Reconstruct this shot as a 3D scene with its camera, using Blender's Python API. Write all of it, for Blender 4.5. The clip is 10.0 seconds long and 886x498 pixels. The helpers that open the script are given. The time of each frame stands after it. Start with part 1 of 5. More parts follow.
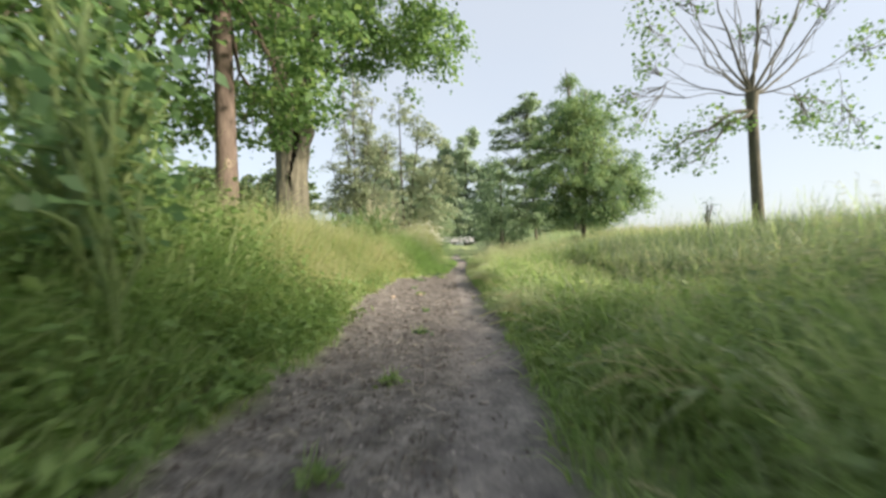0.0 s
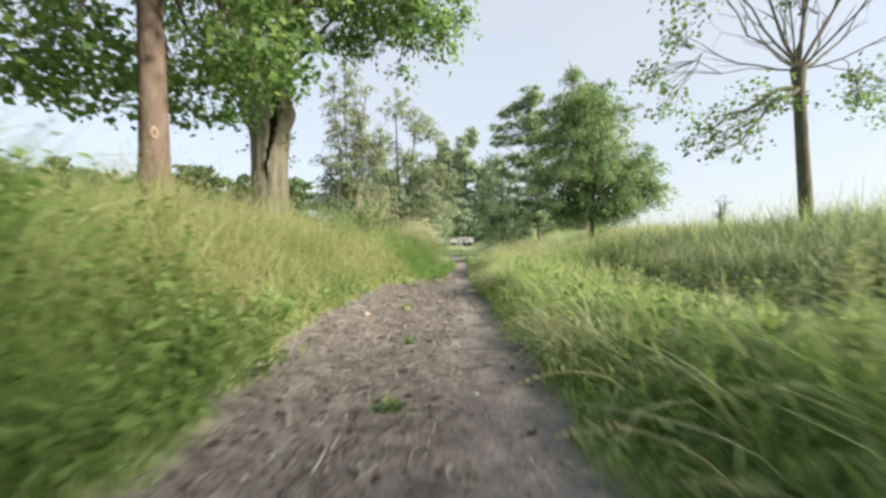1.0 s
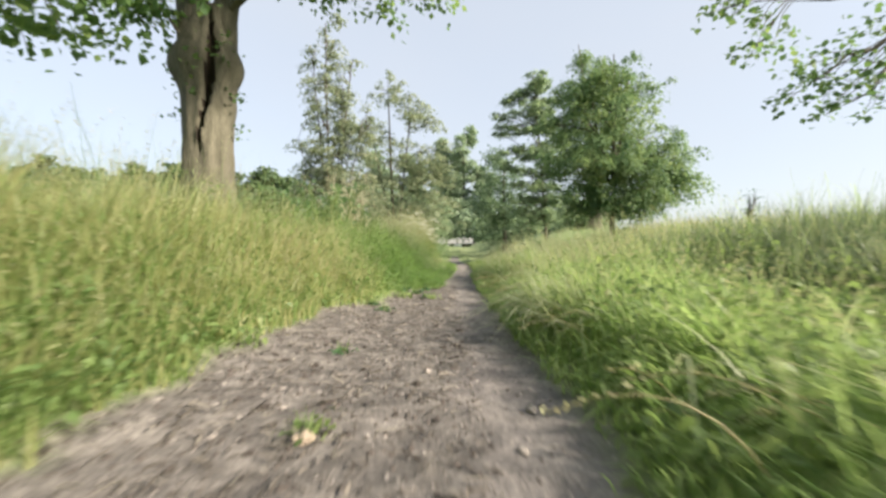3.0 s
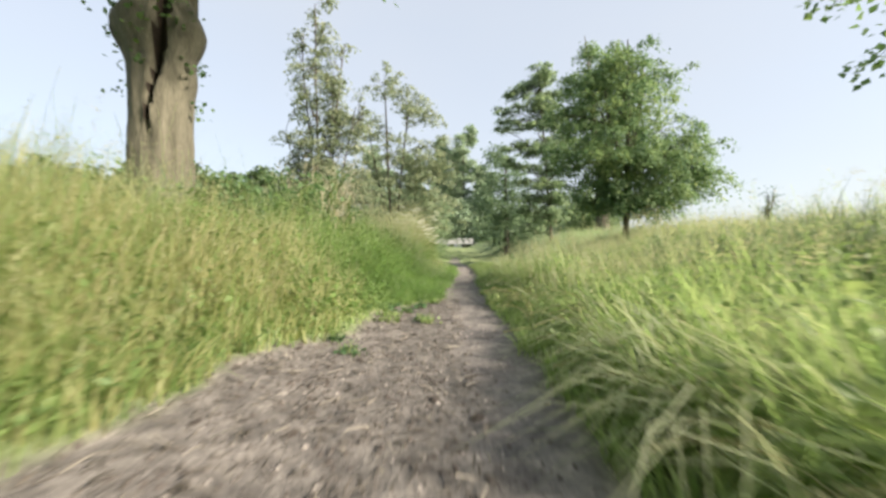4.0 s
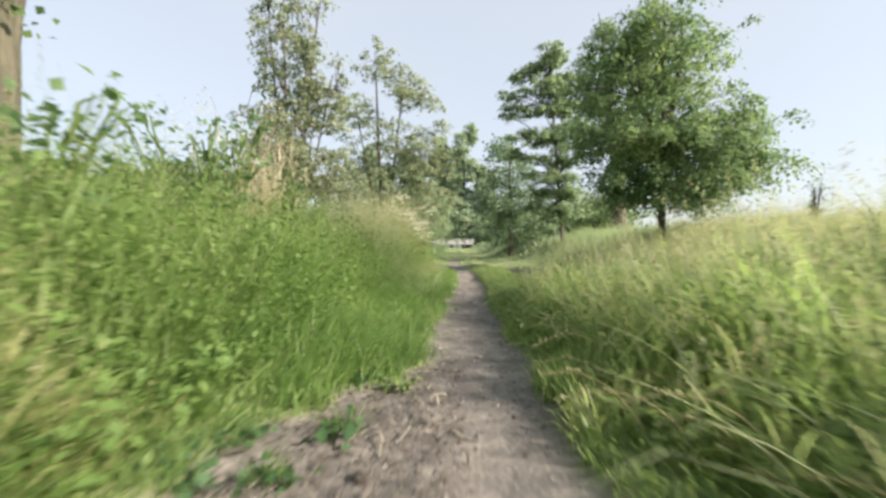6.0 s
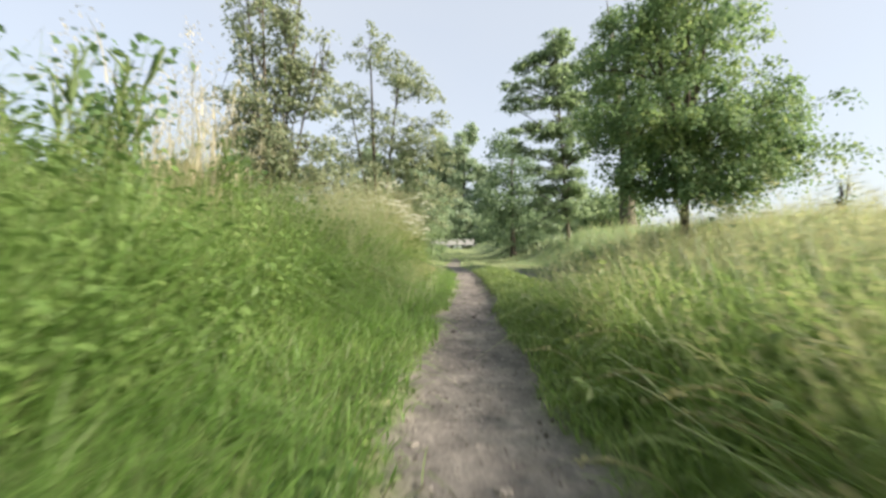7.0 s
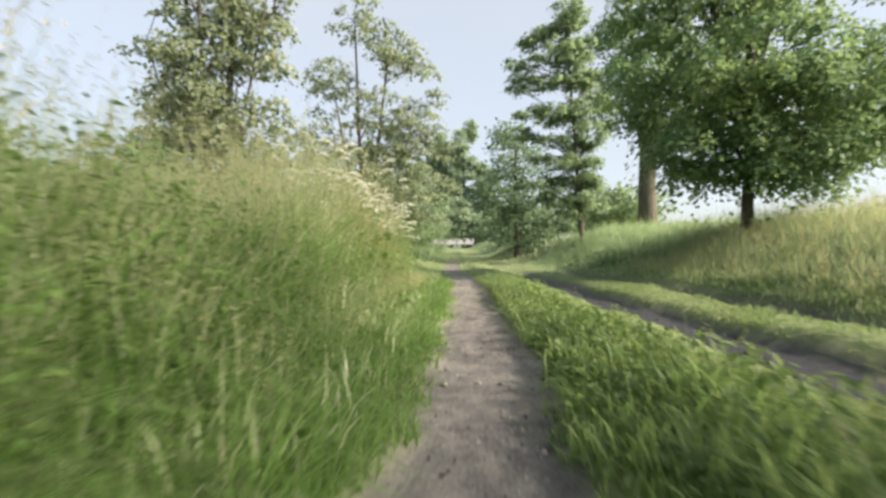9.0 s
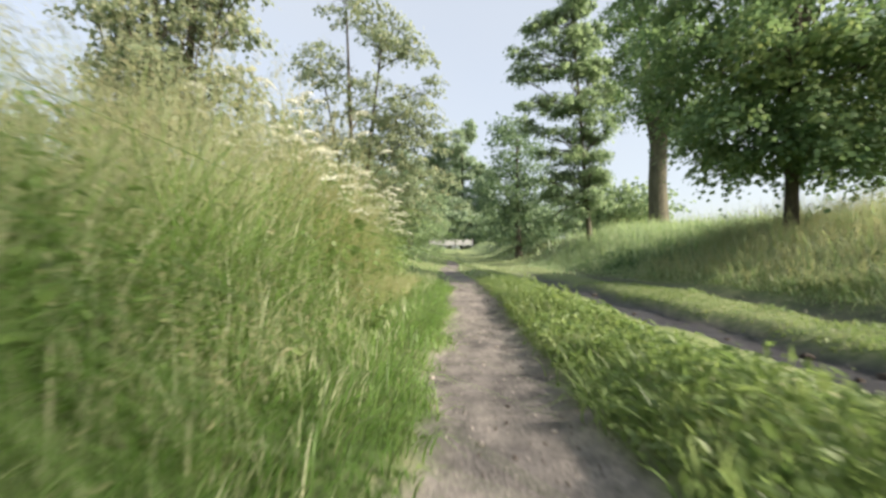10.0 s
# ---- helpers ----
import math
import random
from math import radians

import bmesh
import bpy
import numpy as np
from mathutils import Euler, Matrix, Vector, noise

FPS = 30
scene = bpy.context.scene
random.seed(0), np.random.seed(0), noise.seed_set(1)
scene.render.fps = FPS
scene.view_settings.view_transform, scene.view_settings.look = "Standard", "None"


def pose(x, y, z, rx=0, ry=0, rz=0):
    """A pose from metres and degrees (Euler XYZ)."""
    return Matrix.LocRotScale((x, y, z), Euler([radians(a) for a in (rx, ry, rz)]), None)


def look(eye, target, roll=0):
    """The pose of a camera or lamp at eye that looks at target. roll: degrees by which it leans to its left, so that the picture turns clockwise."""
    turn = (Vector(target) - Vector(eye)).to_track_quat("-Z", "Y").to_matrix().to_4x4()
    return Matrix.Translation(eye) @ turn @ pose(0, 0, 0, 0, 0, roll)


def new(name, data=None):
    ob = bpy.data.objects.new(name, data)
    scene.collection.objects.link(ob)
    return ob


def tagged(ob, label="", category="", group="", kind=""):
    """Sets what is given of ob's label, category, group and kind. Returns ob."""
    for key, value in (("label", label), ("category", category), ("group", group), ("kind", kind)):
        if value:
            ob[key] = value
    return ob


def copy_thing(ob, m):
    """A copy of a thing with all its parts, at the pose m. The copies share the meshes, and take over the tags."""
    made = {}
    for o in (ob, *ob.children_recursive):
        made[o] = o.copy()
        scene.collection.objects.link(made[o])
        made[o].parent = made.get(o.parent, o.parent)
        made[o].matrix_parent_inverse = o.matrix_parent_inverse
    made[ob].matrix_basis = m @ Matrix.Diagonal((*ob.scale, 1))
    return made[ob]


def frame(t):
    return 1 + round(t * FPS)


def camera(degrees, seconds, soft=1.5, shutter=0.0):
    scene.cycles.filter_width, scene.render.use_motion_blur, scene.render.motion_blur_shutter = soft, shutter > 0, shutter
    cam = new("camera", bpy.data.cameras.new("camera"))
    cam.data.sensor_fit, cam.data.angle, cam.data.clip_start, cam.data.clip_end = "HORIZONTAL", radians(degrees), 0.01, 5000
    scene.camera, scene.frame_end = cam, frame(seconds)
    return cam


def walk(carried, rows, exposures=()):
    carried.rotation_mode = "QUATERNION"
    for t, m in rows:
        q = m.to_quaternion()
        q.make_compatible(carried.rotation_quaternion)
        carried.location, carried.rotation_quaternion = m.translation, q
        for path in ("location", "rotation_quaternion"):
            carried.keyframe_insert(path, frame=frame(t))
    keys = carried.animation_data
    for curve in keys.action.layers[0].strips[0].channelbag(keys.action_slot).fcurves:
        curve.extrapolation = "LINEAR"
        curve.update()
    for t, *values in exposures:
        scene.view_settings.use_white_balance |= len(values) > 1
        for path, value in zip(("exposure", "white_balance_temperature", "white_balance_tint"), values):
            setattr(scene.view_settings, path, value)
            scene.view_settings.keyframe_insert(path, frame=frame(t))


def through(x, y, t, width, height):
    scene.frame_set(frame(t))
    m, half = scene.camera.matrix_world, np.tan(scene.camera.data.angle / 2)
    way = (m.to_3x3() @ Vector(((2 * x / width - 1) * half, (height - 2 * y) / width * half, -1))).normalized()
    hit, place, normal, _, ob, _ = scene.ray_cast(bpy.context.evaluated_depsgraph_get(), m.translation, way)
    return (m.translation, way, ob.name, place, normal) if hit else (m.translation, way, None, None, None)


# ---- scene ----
cam = camera(95.7, 10.0, soft=2.9, shutter=0.65)
METRES, EYE, TILT, LEAN, TURN = 12.195, 0.5, 0.0, 5.7, 2.0
ROWS = [
    (0.0, 0.0, 0.0, 0.0, 0.01, -0.13, -5.23),
    (0.5, -0.0009, 0.0504, -0.002, -0.08, -0.07, -5.21),
    (1.0, 0.0025, 0.1066, -0.003, -0.13, -0.01, -5.26),
    (1.5, 0.0061, 0.1598, -0.0008, -0.17, -0.1, -5.27),
    (2.0, 0.009, 0.2122, -0.0034, -0.24, 0.01, -5.31),
    (2.5, 0.0081, 0.2584, -0.0065, -0.31, 0.12, -5.28),
    (4.0, 0.006, 0.4043, -0.0044, -0.42, 0.26, -5.24),
    (4.5, 0.0095, 0.455, -0.0031, -0.35, 0.3, -5.22),
    (5.0, 0.0123, 0.506, -0.0031, -0.31, 0.36, -5.21),
    (5.5, 0.0122, 0.5589, -0.0027, -0.39, 0.34, -5.22),
    (7.0, 0.0203, 0.7092, -0.0065, -0.4, 0.47, -5.34),
    (7.5, 0.0217, 0.7588, -0.0065, -0.45, 0.49, -5.32),
    (8.0, 0.0248, 0.8084, -0.0051, -0.43, 0.5, -5.23),
    (8.5, 0.0279, 0.8577, -0.0039, -0.45, 0.49, -5.18),
    (9.0, 0.0315, 0.9049, -0.0021, -0.43, 0.42, -5.15),
    (9.5, 0.035, 0.9525, -0.0041, -0.46, 0.53, -5.21),
    (10.0, 0.0346, 0.9982, -0.0055, -0.64, 0.59, -5.22),
]
walk(cam, [(t, pose(0, 0, EYE, TILT, LEAN, TURN) @ pose(METRES * x, METRES * y, METRES * z, 90 + pitch, roll, yaw)) for t, x, y, z, yaw, pitch, roll in ROWS])

# ---- light ----
SUN_UP, SUN_SIDE = 29.0, 112.0  # degrees above the horizon, degrees clockwise from the way ahead
world = bpy.data.worlds.new("sky")
scene.world = world
world.use_nodes = True
wn, wl = world.node_tree.nodes, world.node_tree.links
sky = wn.new("ShaderNodeTexSky")
sky.sky_type, sky.sun_disc = "NISHITA", False
sky.sun_elevation, sky.sun_rotation = radians(SUN_UP), radians(SUN_SIDE)
sky.air_density, sky.dust_density, sky.ozone_density = 1.0, 2.0, 1.0
# thin high cloud and haze whiten the sky
wco = wn.new("ShaderNodeTexCoord")
wmap = wn.new("ShaderNodeMapping")
wmap.inputs["Scale"].default_value = (0.9, 0.9, 2.2)
cloud = wn.new("ShaderNodeTexNoise")
cloud.inputs["Scale"].default_value, cloud.inputs["Detail"].default_value = 1.7, 6
veil = wn.new("ShaderNodeMapRange")
veil.inputs[1].default_value, veil.inputs[2].default_value, veil.inputs[3].default_value, veil.inputs[4].default_value = 0.3, 0.75, 0.7, 0.82
haze = wn.new("ShaderNodeMix")
haze.data_type = "RGBA"
haze.inputs[7].default_value = (2.45, 2.56, 2.72, 1)
wl.new(wco.outputs["Generated"], wmap.inputs[0])
wl.new(wmap.outputs[0], cloud.inputs["Vector"])
wl.new(cloud.outputs["Fac"], veil.inputs[0])
wl.new(veil.outputs[0], haze.inputs[0])
wl.new(sky.outputs[0], haze.inputs[6])
bg = wn["Background"]
bg.inputs[1].default_value = 0.132
wl.new(haze.outputs[2], bg.inputs[0])

sun = new("sun", bpy.data.lights.new("sun", "SUN"))
sun.data.energy, sun.data.angle, sun.data.color = 5.0, radians(6.0), (1.0, 0.88, 0.74)
to_sun = Vector((math.sin(radians(SUN_SIDE)) * math.cos(radians(SUN_UP)), math.cos(radians(SUN_SIDE)) * math.cos(radians(SUN_UP)), math.sin(radians(SUN_UP))))
sun.matrix_world = look(to_sun * 60, (0, 0, 0))
scene.view_settings.exposure = 1.30

# ---- materials ----
def material(name):
    m = bpy.data.materials.new(name)
    m.use_nodes = True
    m.node_tree.nodes.clear()
    return m, m.node_tree.nodes, m.node_tree.links


def ramp(nodes, stops):
    r = nodes.new("ShaderNodeValToRGB")
    e = r.color_ramp.elements
    e[0].position, e[0].color = stops[0][0], (*stops[0][1], 1)
    e[1].position, e[1].color = stops[-1][0], (*stops[-1][1], 1)
    for p, c in stops[1:-1]:
        e.new(p).color = (*c, 1)
    return r


def leafy(name, stops, through=0.45, gloss=0.35, patch=0.5, rough=0.5):
    """Blades and leaves: colour by piece and by patch of ground, part of the light shines through."""
    m, n, l = material(name)
    geo = n.new("ShaderNodeNewGeometry")
    tex = n.new("ShaderNodeTexNoise")
    tex.inputs["Scale"].default_value, tex.inputs["Detail"].default_value = 0.9, 3
    l.new(geo.outputs["Position"], tex.inputs["Vector"])
    wide = n.new("ShaderNodeMapRange")
    wide.inputs[1].default_value, wide.inputs[2].default_value = 0.3, 0.7
    l.new(tex.outputs["Fac"], wide.inputs[0])
    tufts = n.new("ShaderNodeTexNoise")
    tufts.inputs["Scale"].default_value, tufts.inputs["Detail"].default_value = 5.5, 1
    l.new(geo.outputs["Position"], tufts.inputs["Vector"])
    narrow = n.new("ShaderNodeMapRange")
    narrow.inputs[1].default_value, narrow.inputs[2].default_value = 0.32, 0.68
    l.new(tufts.outputs["Fac"], narrow.inputs[0])
    both = n.new("ShaderNodeMix")
    both.inputs[0].default_value = 0.45
    l.new(wide.outputs[0], both.inputs[2])
    l.new(narrow.outputs[0], both.inputs[3])
    mix = n.new("ShaderNodeMix")
    mix.inputs[0].default_value = patch
    l.new(geo.outputs["Random Per Island"], mix.inputs[2])
    l.new(both.outputs[0], mix.inputs[3])
    r = ramp(n, stops)
    l.new(mix.outputs[0], r.inputs[0])
    d = n.new("ShaderNodeBsdfPrincipled")
    d.inputs["Roughness"].default_value = rough
    d.inputs["Specular IOR Level"].default_value = gloss
    l.new(r.outputs[0], d.inputs["Base Color"])
    t = n.new("ShaderNodeBsdfTranslucent")
    bright = n.new("ShaderNodeMix")
    bright.data_type, bright.blend_type = "RGBA", "MULTIPLY"
    bright.inputs[0].default_value = 1.0
    bright.inputs[7].default_value = (1.28, 1.25, 1.1, 1)
    l.new(r.outputs[0], bright.inputs[6])
    l.new(bright.outputs[2], t.inputs[0])
    s = n.new("ShaderNodeMixShader")
    s.inputs[0].default_value = through
    l.new(d.outputs[0], s.inputs[1])
    l.new(t.outputs[0], s.inputs[2])
    o = n.new("ShaderNodeOutputMaterial")
    l.new(s.outputs[0], o.inputs[0])
    return m


def solid(name, stops, scale=8.0, rough=0.85, bump=0.3, stretch=(1, 1, 1), fine=60.0, dist=0.02):
    """Bark, wood, stone, paint: two scales of noise in colour and relief."""
    m, n, l = material(name)
    co = n.new("ShaderNodeTexCoord")
    mp = n.new("ShaderNodeMapping")
    mp.inputs["Scale"].default_value = stretch
    l.new(co.outputs["Object"], mp.inputs[0])
    a = n.new("ShaderNodeTexNoise")
    a.inputs["Scale"].default_value, a.inputs["Detail"].default_value, a.inputs["Roughness"].default_value = scale, 6, 0.65
    b = n.new("ShaderNodeTexNoise")
    b.inputs["Scale"].default_value, b.inputs["Detail"].default_value = fine, 3
    l.new(mp.outputs[0], a.inputs["Vector"])
    l.new(mp.outputs[0], b.inputs["Vector"])
    mix = n.new("ShaderNodeMix")
    mix.inputs[0].default_value = 0.35
    l.new(a.outputs["Fac"], mix.inputs[2])
    l.new(b.outputs["Fac"], mix.inputs[3])
    r = ramp(n, stops)
    l.new(mix.outputs[0], r.inputs[0])
    bp = n.new("ShaderNodeBump")
    bp.inputs["Strength"].default_value, bp.inputs["Distance"].default_value = bump, dist
    l.new(mix.outputs[0], bp.inputs["Height"])
    d = n.new("ShaderNodeBsdfPrincipled")
    d.inputs["Roughness"].default_value = rough
    d.inputs["Specular IOR Level"].default_value = 0.25
    l.new(r.outputs[0], d.inputs["Base Color"])
    l.new(bp.outputs[0], d.inputs["Normal"])
    o = n.new("ShaderNodeOutputMaterial")
    l.new(d.outputs[0], o.inputs[0])
    return m


GRASS = leafy("grass_blades", [(0.0, (0.135, 0.225, 0.072)), (0.4, (0.228, 0.338, 0.112)), (0.7, (0.344, 0.435, 0.188)), (1.0, (0.530, 0.500, 0.320))], 0.65, 0.45, 0.65)
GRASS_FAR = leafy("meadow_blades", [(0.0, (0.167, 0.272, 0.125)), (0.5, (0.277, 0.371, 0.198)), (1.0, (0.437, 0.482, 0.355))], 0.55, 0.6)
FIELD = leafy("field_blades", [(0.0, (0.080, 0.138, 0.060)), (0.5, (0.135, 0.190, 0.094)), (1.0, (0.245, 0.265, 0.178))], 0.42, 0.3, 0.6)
PALE = leafy("pale_blades", [(0.0, (0.260, 0.330, 0.160)), (1.0, (0.500, 0.510, 0.340))], 0.45, 0.6)
DRY = leafy("half_dry_blades", [(0.0, (0.230, 0.300, 0.105)), (0.5, (0.350, 0.370, 0.165)), (1.0, (0.490, 0.440, 0.260))], 0.55, 0.5)
STRAW = leafy("dry_stalks", [(0.0, (0.32, 0.32, 0.16)), (0.5, (0.44, 0.41, 0.24)), (1.0, (0.55, 0.49, 0.33))], 0.45, 0.4)
SEED = leafy("seed_heads", [(0.0, (0.285, 0.320, 0.165)), (0.5, (0.375, 0.378, 0.215)), (1.0, (0.460, 0.405, 0.275))], 0.5, 0.2)
DUFF = leafy("brown_litter", [(0.0, (0.045, 0.038, 0.033)), (0.6, (0.105, 0.090, 0.074)), (1.0, (0.190, 0.166, 0.134))], 0.1, 0.2)
LITTER = leafy("dead_straw", [(0.0, (0.15, 0.132, 0.108)), (0.5, (0.265, 0.238, 0.195)), (1.0, (0.34, 0.31, 0.255))], 0.15, 0.2)
WEED = leafy("weed_leaves", [(0.0, (0.108, 0.184, 0.062)), (0.5, (0.180, 0.258, 0.084)), (1.0, (0.270, 0.330, 0.125))], 0.5, 0.5)
DARK_LEAF = leafy("dark_weed_leaves", [(0.0, (0.05, 0.115, 0.045)), (1.0, (0.095, 0.175, 0.075))], 0.4)
HERB = leafy("bank_herb_leaves", [(0.0, (0.110, 0.190, 0.056)), (0.6, (0.170, 0.262, 0.078)), (1.0, (0.235, 0.320, 0.105))], 0.5, 0.3)
LIME = leafy("lime_leaves", [(0.0, (0.062, 0.125, 0.045)), (0.6, (0.125, 0.212, 0.070)), (1.0, (0.290, 0.380, 0.125))], 0.55, 0.3, 0.45, 0.6)
MAPLE = leafy("maple_leaves", [(0.0, (0.076, 0.143, 0.076)), (0.5, (0.155, 0.240, 0.110)), (1.0, (0.335, 0.398, 0.164))], 0.46, 0.25, 0.78, 0.65)
LUSH = leafy("lush_blades", [(0.0, (0.120, 0.225, 0.060)), (0.5, (0.205, 0.340, 0.095)), (1.0, (0.330, 0.445, 0.165))], 0.65, 0.45, 0.65)
LOW = leafy("short_blades", [(0.0, (0.088, 0.152, 0.050)), (0.5, (0.155, 0.226, 0.078)), (1.0, (0.255, 0.285, 0.135))], 0.55, 0.5)
LARCH = leafy("feathery_leaves", [(0.0, (0.150, 0.225, 0.140)), (1.0, (0.315, 0.400, 0.235))], 0.6, 0.3, 0.4)
ASPEN = leafy("aspen_leaves", [(0.0, (0.155, 0.205, 0.128)), (0.6, (0.248, 0.295, 0.185)), (1.0, (0.430, 0.435, 0.305))], 0.58, 0.4, 0.35)
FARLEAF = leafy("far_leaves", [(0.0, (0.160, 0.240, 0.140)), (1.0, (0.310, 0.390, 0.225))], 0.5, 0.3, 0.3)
# distance haze is put into this paler leaf colour
HAZY = leafy("haze_lightened_leaves", [(0.0, (0.210, 0.300, 0.215)), (1.0, (0.350, 0.425, 0.295))], 0.5, 0.3, 0.3)
SAPLING = leafy("sapling_leaves", [(0.0, (0.095, 0.180, 0.080)), (1.0, (0.200, 0.310, 0.130))], 0.6, 0.5)
REED = leafy("bleached_reed", [(0.0, (0.50, 0.47, 0.33)), (1.0, (0.70, 0.64, 0.48))], 0.5, 0.3)
DEEP = leafy("deep_green_leaves", [(0.0, (0.105, 0.170, 0.105)), (1.0, (0.200, 0.280, 0.160))], 0.45, 0.3, 0.3)
HEDGE = leafy("hedge_leaves", [(0.0, (0.075, 0.125, 0.060)), (1.0, (0.150, 0.210, 0.095))], 0.4, 0.3, 0.3)
FLOWER = leafy("white_flowers", [(0.0, (0.65, 0.65, 0.55)), (1.0, (0.85, 0.84, 0.78))], 0.35, 0.2)
BARK = solid("grey_brown_bark", [(0.25, (0.040, 0.038, 0.028)), (0.5, (0.112, 0.105, 0.076)), (0.75, (0.195, 0.180, 0.135))], 7, 0.95, 0.9, (1.008, 1.044, 0.232), 40, 0.04)
BARK_WARM = solid("reddish_bark", [(0.25, (0.050, 0.038, 0.030)), (0.5, (0.115, 0.088, 0.070)), (0.75, (0.19, 0.150, 0.120))], 9, 0.95, 0.8, (1, 1, 0.2), 50, 0.03)
BARK_DARK = solid("dark_bark", [(0.25, (0.040, 0.036, 0.030)), (0.75, (0.138, 0.117, 0.094))], 9, 0.95, 0.8, (1.150, 1.150, 0.287), 50, 0.03)
# near-black colour that stands in for the shade inside clefts
HOLLOW_SHADE = solid("cleft_shade", [(0.3, (0.012, 0.01, 0.008)), (0.7, (0.04, 0.03, 0.02))], 10, 1.0, 0.8)
WOOD = solid("bare_knot_wood", [(0.25, (0.173, 0.137, 0.096)), (0.75, (0.331, 0.274, 0.207))], 20, 0.9, 0.5, (0.720, 0.720, 0.222), 90)
SANDSTONE = solid("sandy_stone", [(0.25, (0.30, 0.24, 0.18)), (0.75, (0.52, 0.43, 0.33))], 16, 0.9, 0.5, fine=130)
STONE = solid("path_stone", [(0.25, (0.2, 0.18, 0.16)), (0.75, (0.42, 0.38, 0.34))], 14, 0.9, 0.4, fine=120)
CLOD = solid("earth_clod", [(0.25, (0.05, 0.042, 0.036)), (0.75, (0.13, 0.11, 0.095))], 14, 1.0, 0.8, fine=90)
WHITE = solid("white_paint", [(0.2, (0.30, 0.30, 0.30)), (0.8, (0.48, 0.48, 0.48))], 2, 0.6, 0.1)


def ground_material():
    m, n, l = material("earth_and_thatch")
    geo = n.new("ShaderNodeNewGeometry")
    bare = n.new("ShaderNodeAttribute")
    bare.attribute_name = "bare"
    rut = n.new("ShaderNodeAttribute")
    rut.attribute_name = "rut"

    def tex(scale, detail=5, rough=0.6):
        t = n.new("ShaderNodeTexNoise")
        t.inputs["Scale"].default_value, t.inputs["Detail"].default_value, t.inputs["Roughness"].default_value = scale, detail, rough
        l.new(geo.outputs["Position"], t.inputs["Vector"])
        return t

    def blend(a, b, fac):
        x = n.new("ShaderNodeMix")
        x.data_type = "RGBA"
        l.new(fac, x.inputs[0])
        l.new(a, x.inputs[6])
        l.new(b, x.inputs[7])
        return x.outputs[2]

    broad, mid, fine = tex(2.2), tex(11), tex(70, 4, 0.7)
    soil = ramp(n, [(0.30, (0.078, 0.074, 0.073)), (0.5, (0.212, 0.198, 0.187)), (0.70, (0.36, 0.334, 0.309))])
    mm = n.new("ShaderNodeMix")
    mm.inputs[0].default_value = 0.5
    l.new(mid.outputs["Fac"], mm.inputs[2])
    l.new(fine.outputs["Fac"], mm.inputs[3])
    l.new(mm.outputs[0], soil.inputs[0])
    grit = ramp(n, [(0.32, (0.52, 0.51, 0.53)), (0.66, (1.12, 1.09, 1.05))])
    l.new(broad.outputs["Fac"], grit.inputs[0])
    mul = n.new("ShaderNodeMix")
    mul.data_type, mul.blend_type = "RGBA", "MULTIPLY"
    mul.inputs[0].default_value = 1.0
    l.new(soil.outputs[0], mul.inputs[6])
    l.new(grit.outputs[0], mul.inputs[7])
    loose = ramp(n, [(0.32, (0.050, 0.046, 0.044)), (0.5, (0.138, 0.126, 0.115)), (0.70, (0.305, 0.280, 0.250))])
    l.new(mm.outputs[0], loose.inputs[0])
    side = n.new("ShaderNodeAttribute")
    side.attribute_name = "shoulder"
    earth = blend(mul.outputs[2], loose.outputs[0], side.outputs["Fac"])
    mud = ramp(n, [(0.3, (0.022, 0.0215, 0.025)), (0.7, (0.072, 0.070, 0.078))])
    l.new(mm.outputs[0], mud.inputs[0])
    thatch = ramp(n, [(0.3, (0.10, 0.14, 0.058)), (0.5, (0.155, 0.195, 0.082)), (0.72, (0.25, 0.25, 0.135))])
    l.new(mid.outputs["Fac"], thatch.inputs[0])
    c = blend(thatch.outputs[0], earth, bare.outputs["Fac"])
    c = blend(c, mud.outputs[0], rut.outputs["Fac"])
    bp = n.new("ShaderNodeBump")
    bp.inputs["Strength"].default_value, bp.inputs["Distance"].default_value = 0.7, 0.02
    l.new(mm.outputs[0], bp.inputs["Height"])
    d = n.new("ShaderNodeBsdfPrincipled")
    wet = n.new("ShaderNodeMapRange")
    wet.inputs["To Min"].default_value, wet.inputs["To Max"].default_value = 0.95, 0.42
    l.new(rut.outputs["Fac"], wet.inputs["Value"])
    l.new(wet.outputs[0], d.inputs["Roughness"])
    d.inputs["Specular IOR Level"].default_value = 0.2
    l.new(c, d.inputs["Base Color"])
    l.new(bp.outputs[0], d.inputs["Normal"])
    o = n.new("ShaderNodeOutputMaterial")
    l.new(d.outputs[0], o.inputs[0])
    return m


SOIL = ground_material()

# ---- mesh helpers ----
rng = np.random.default_rng(7)


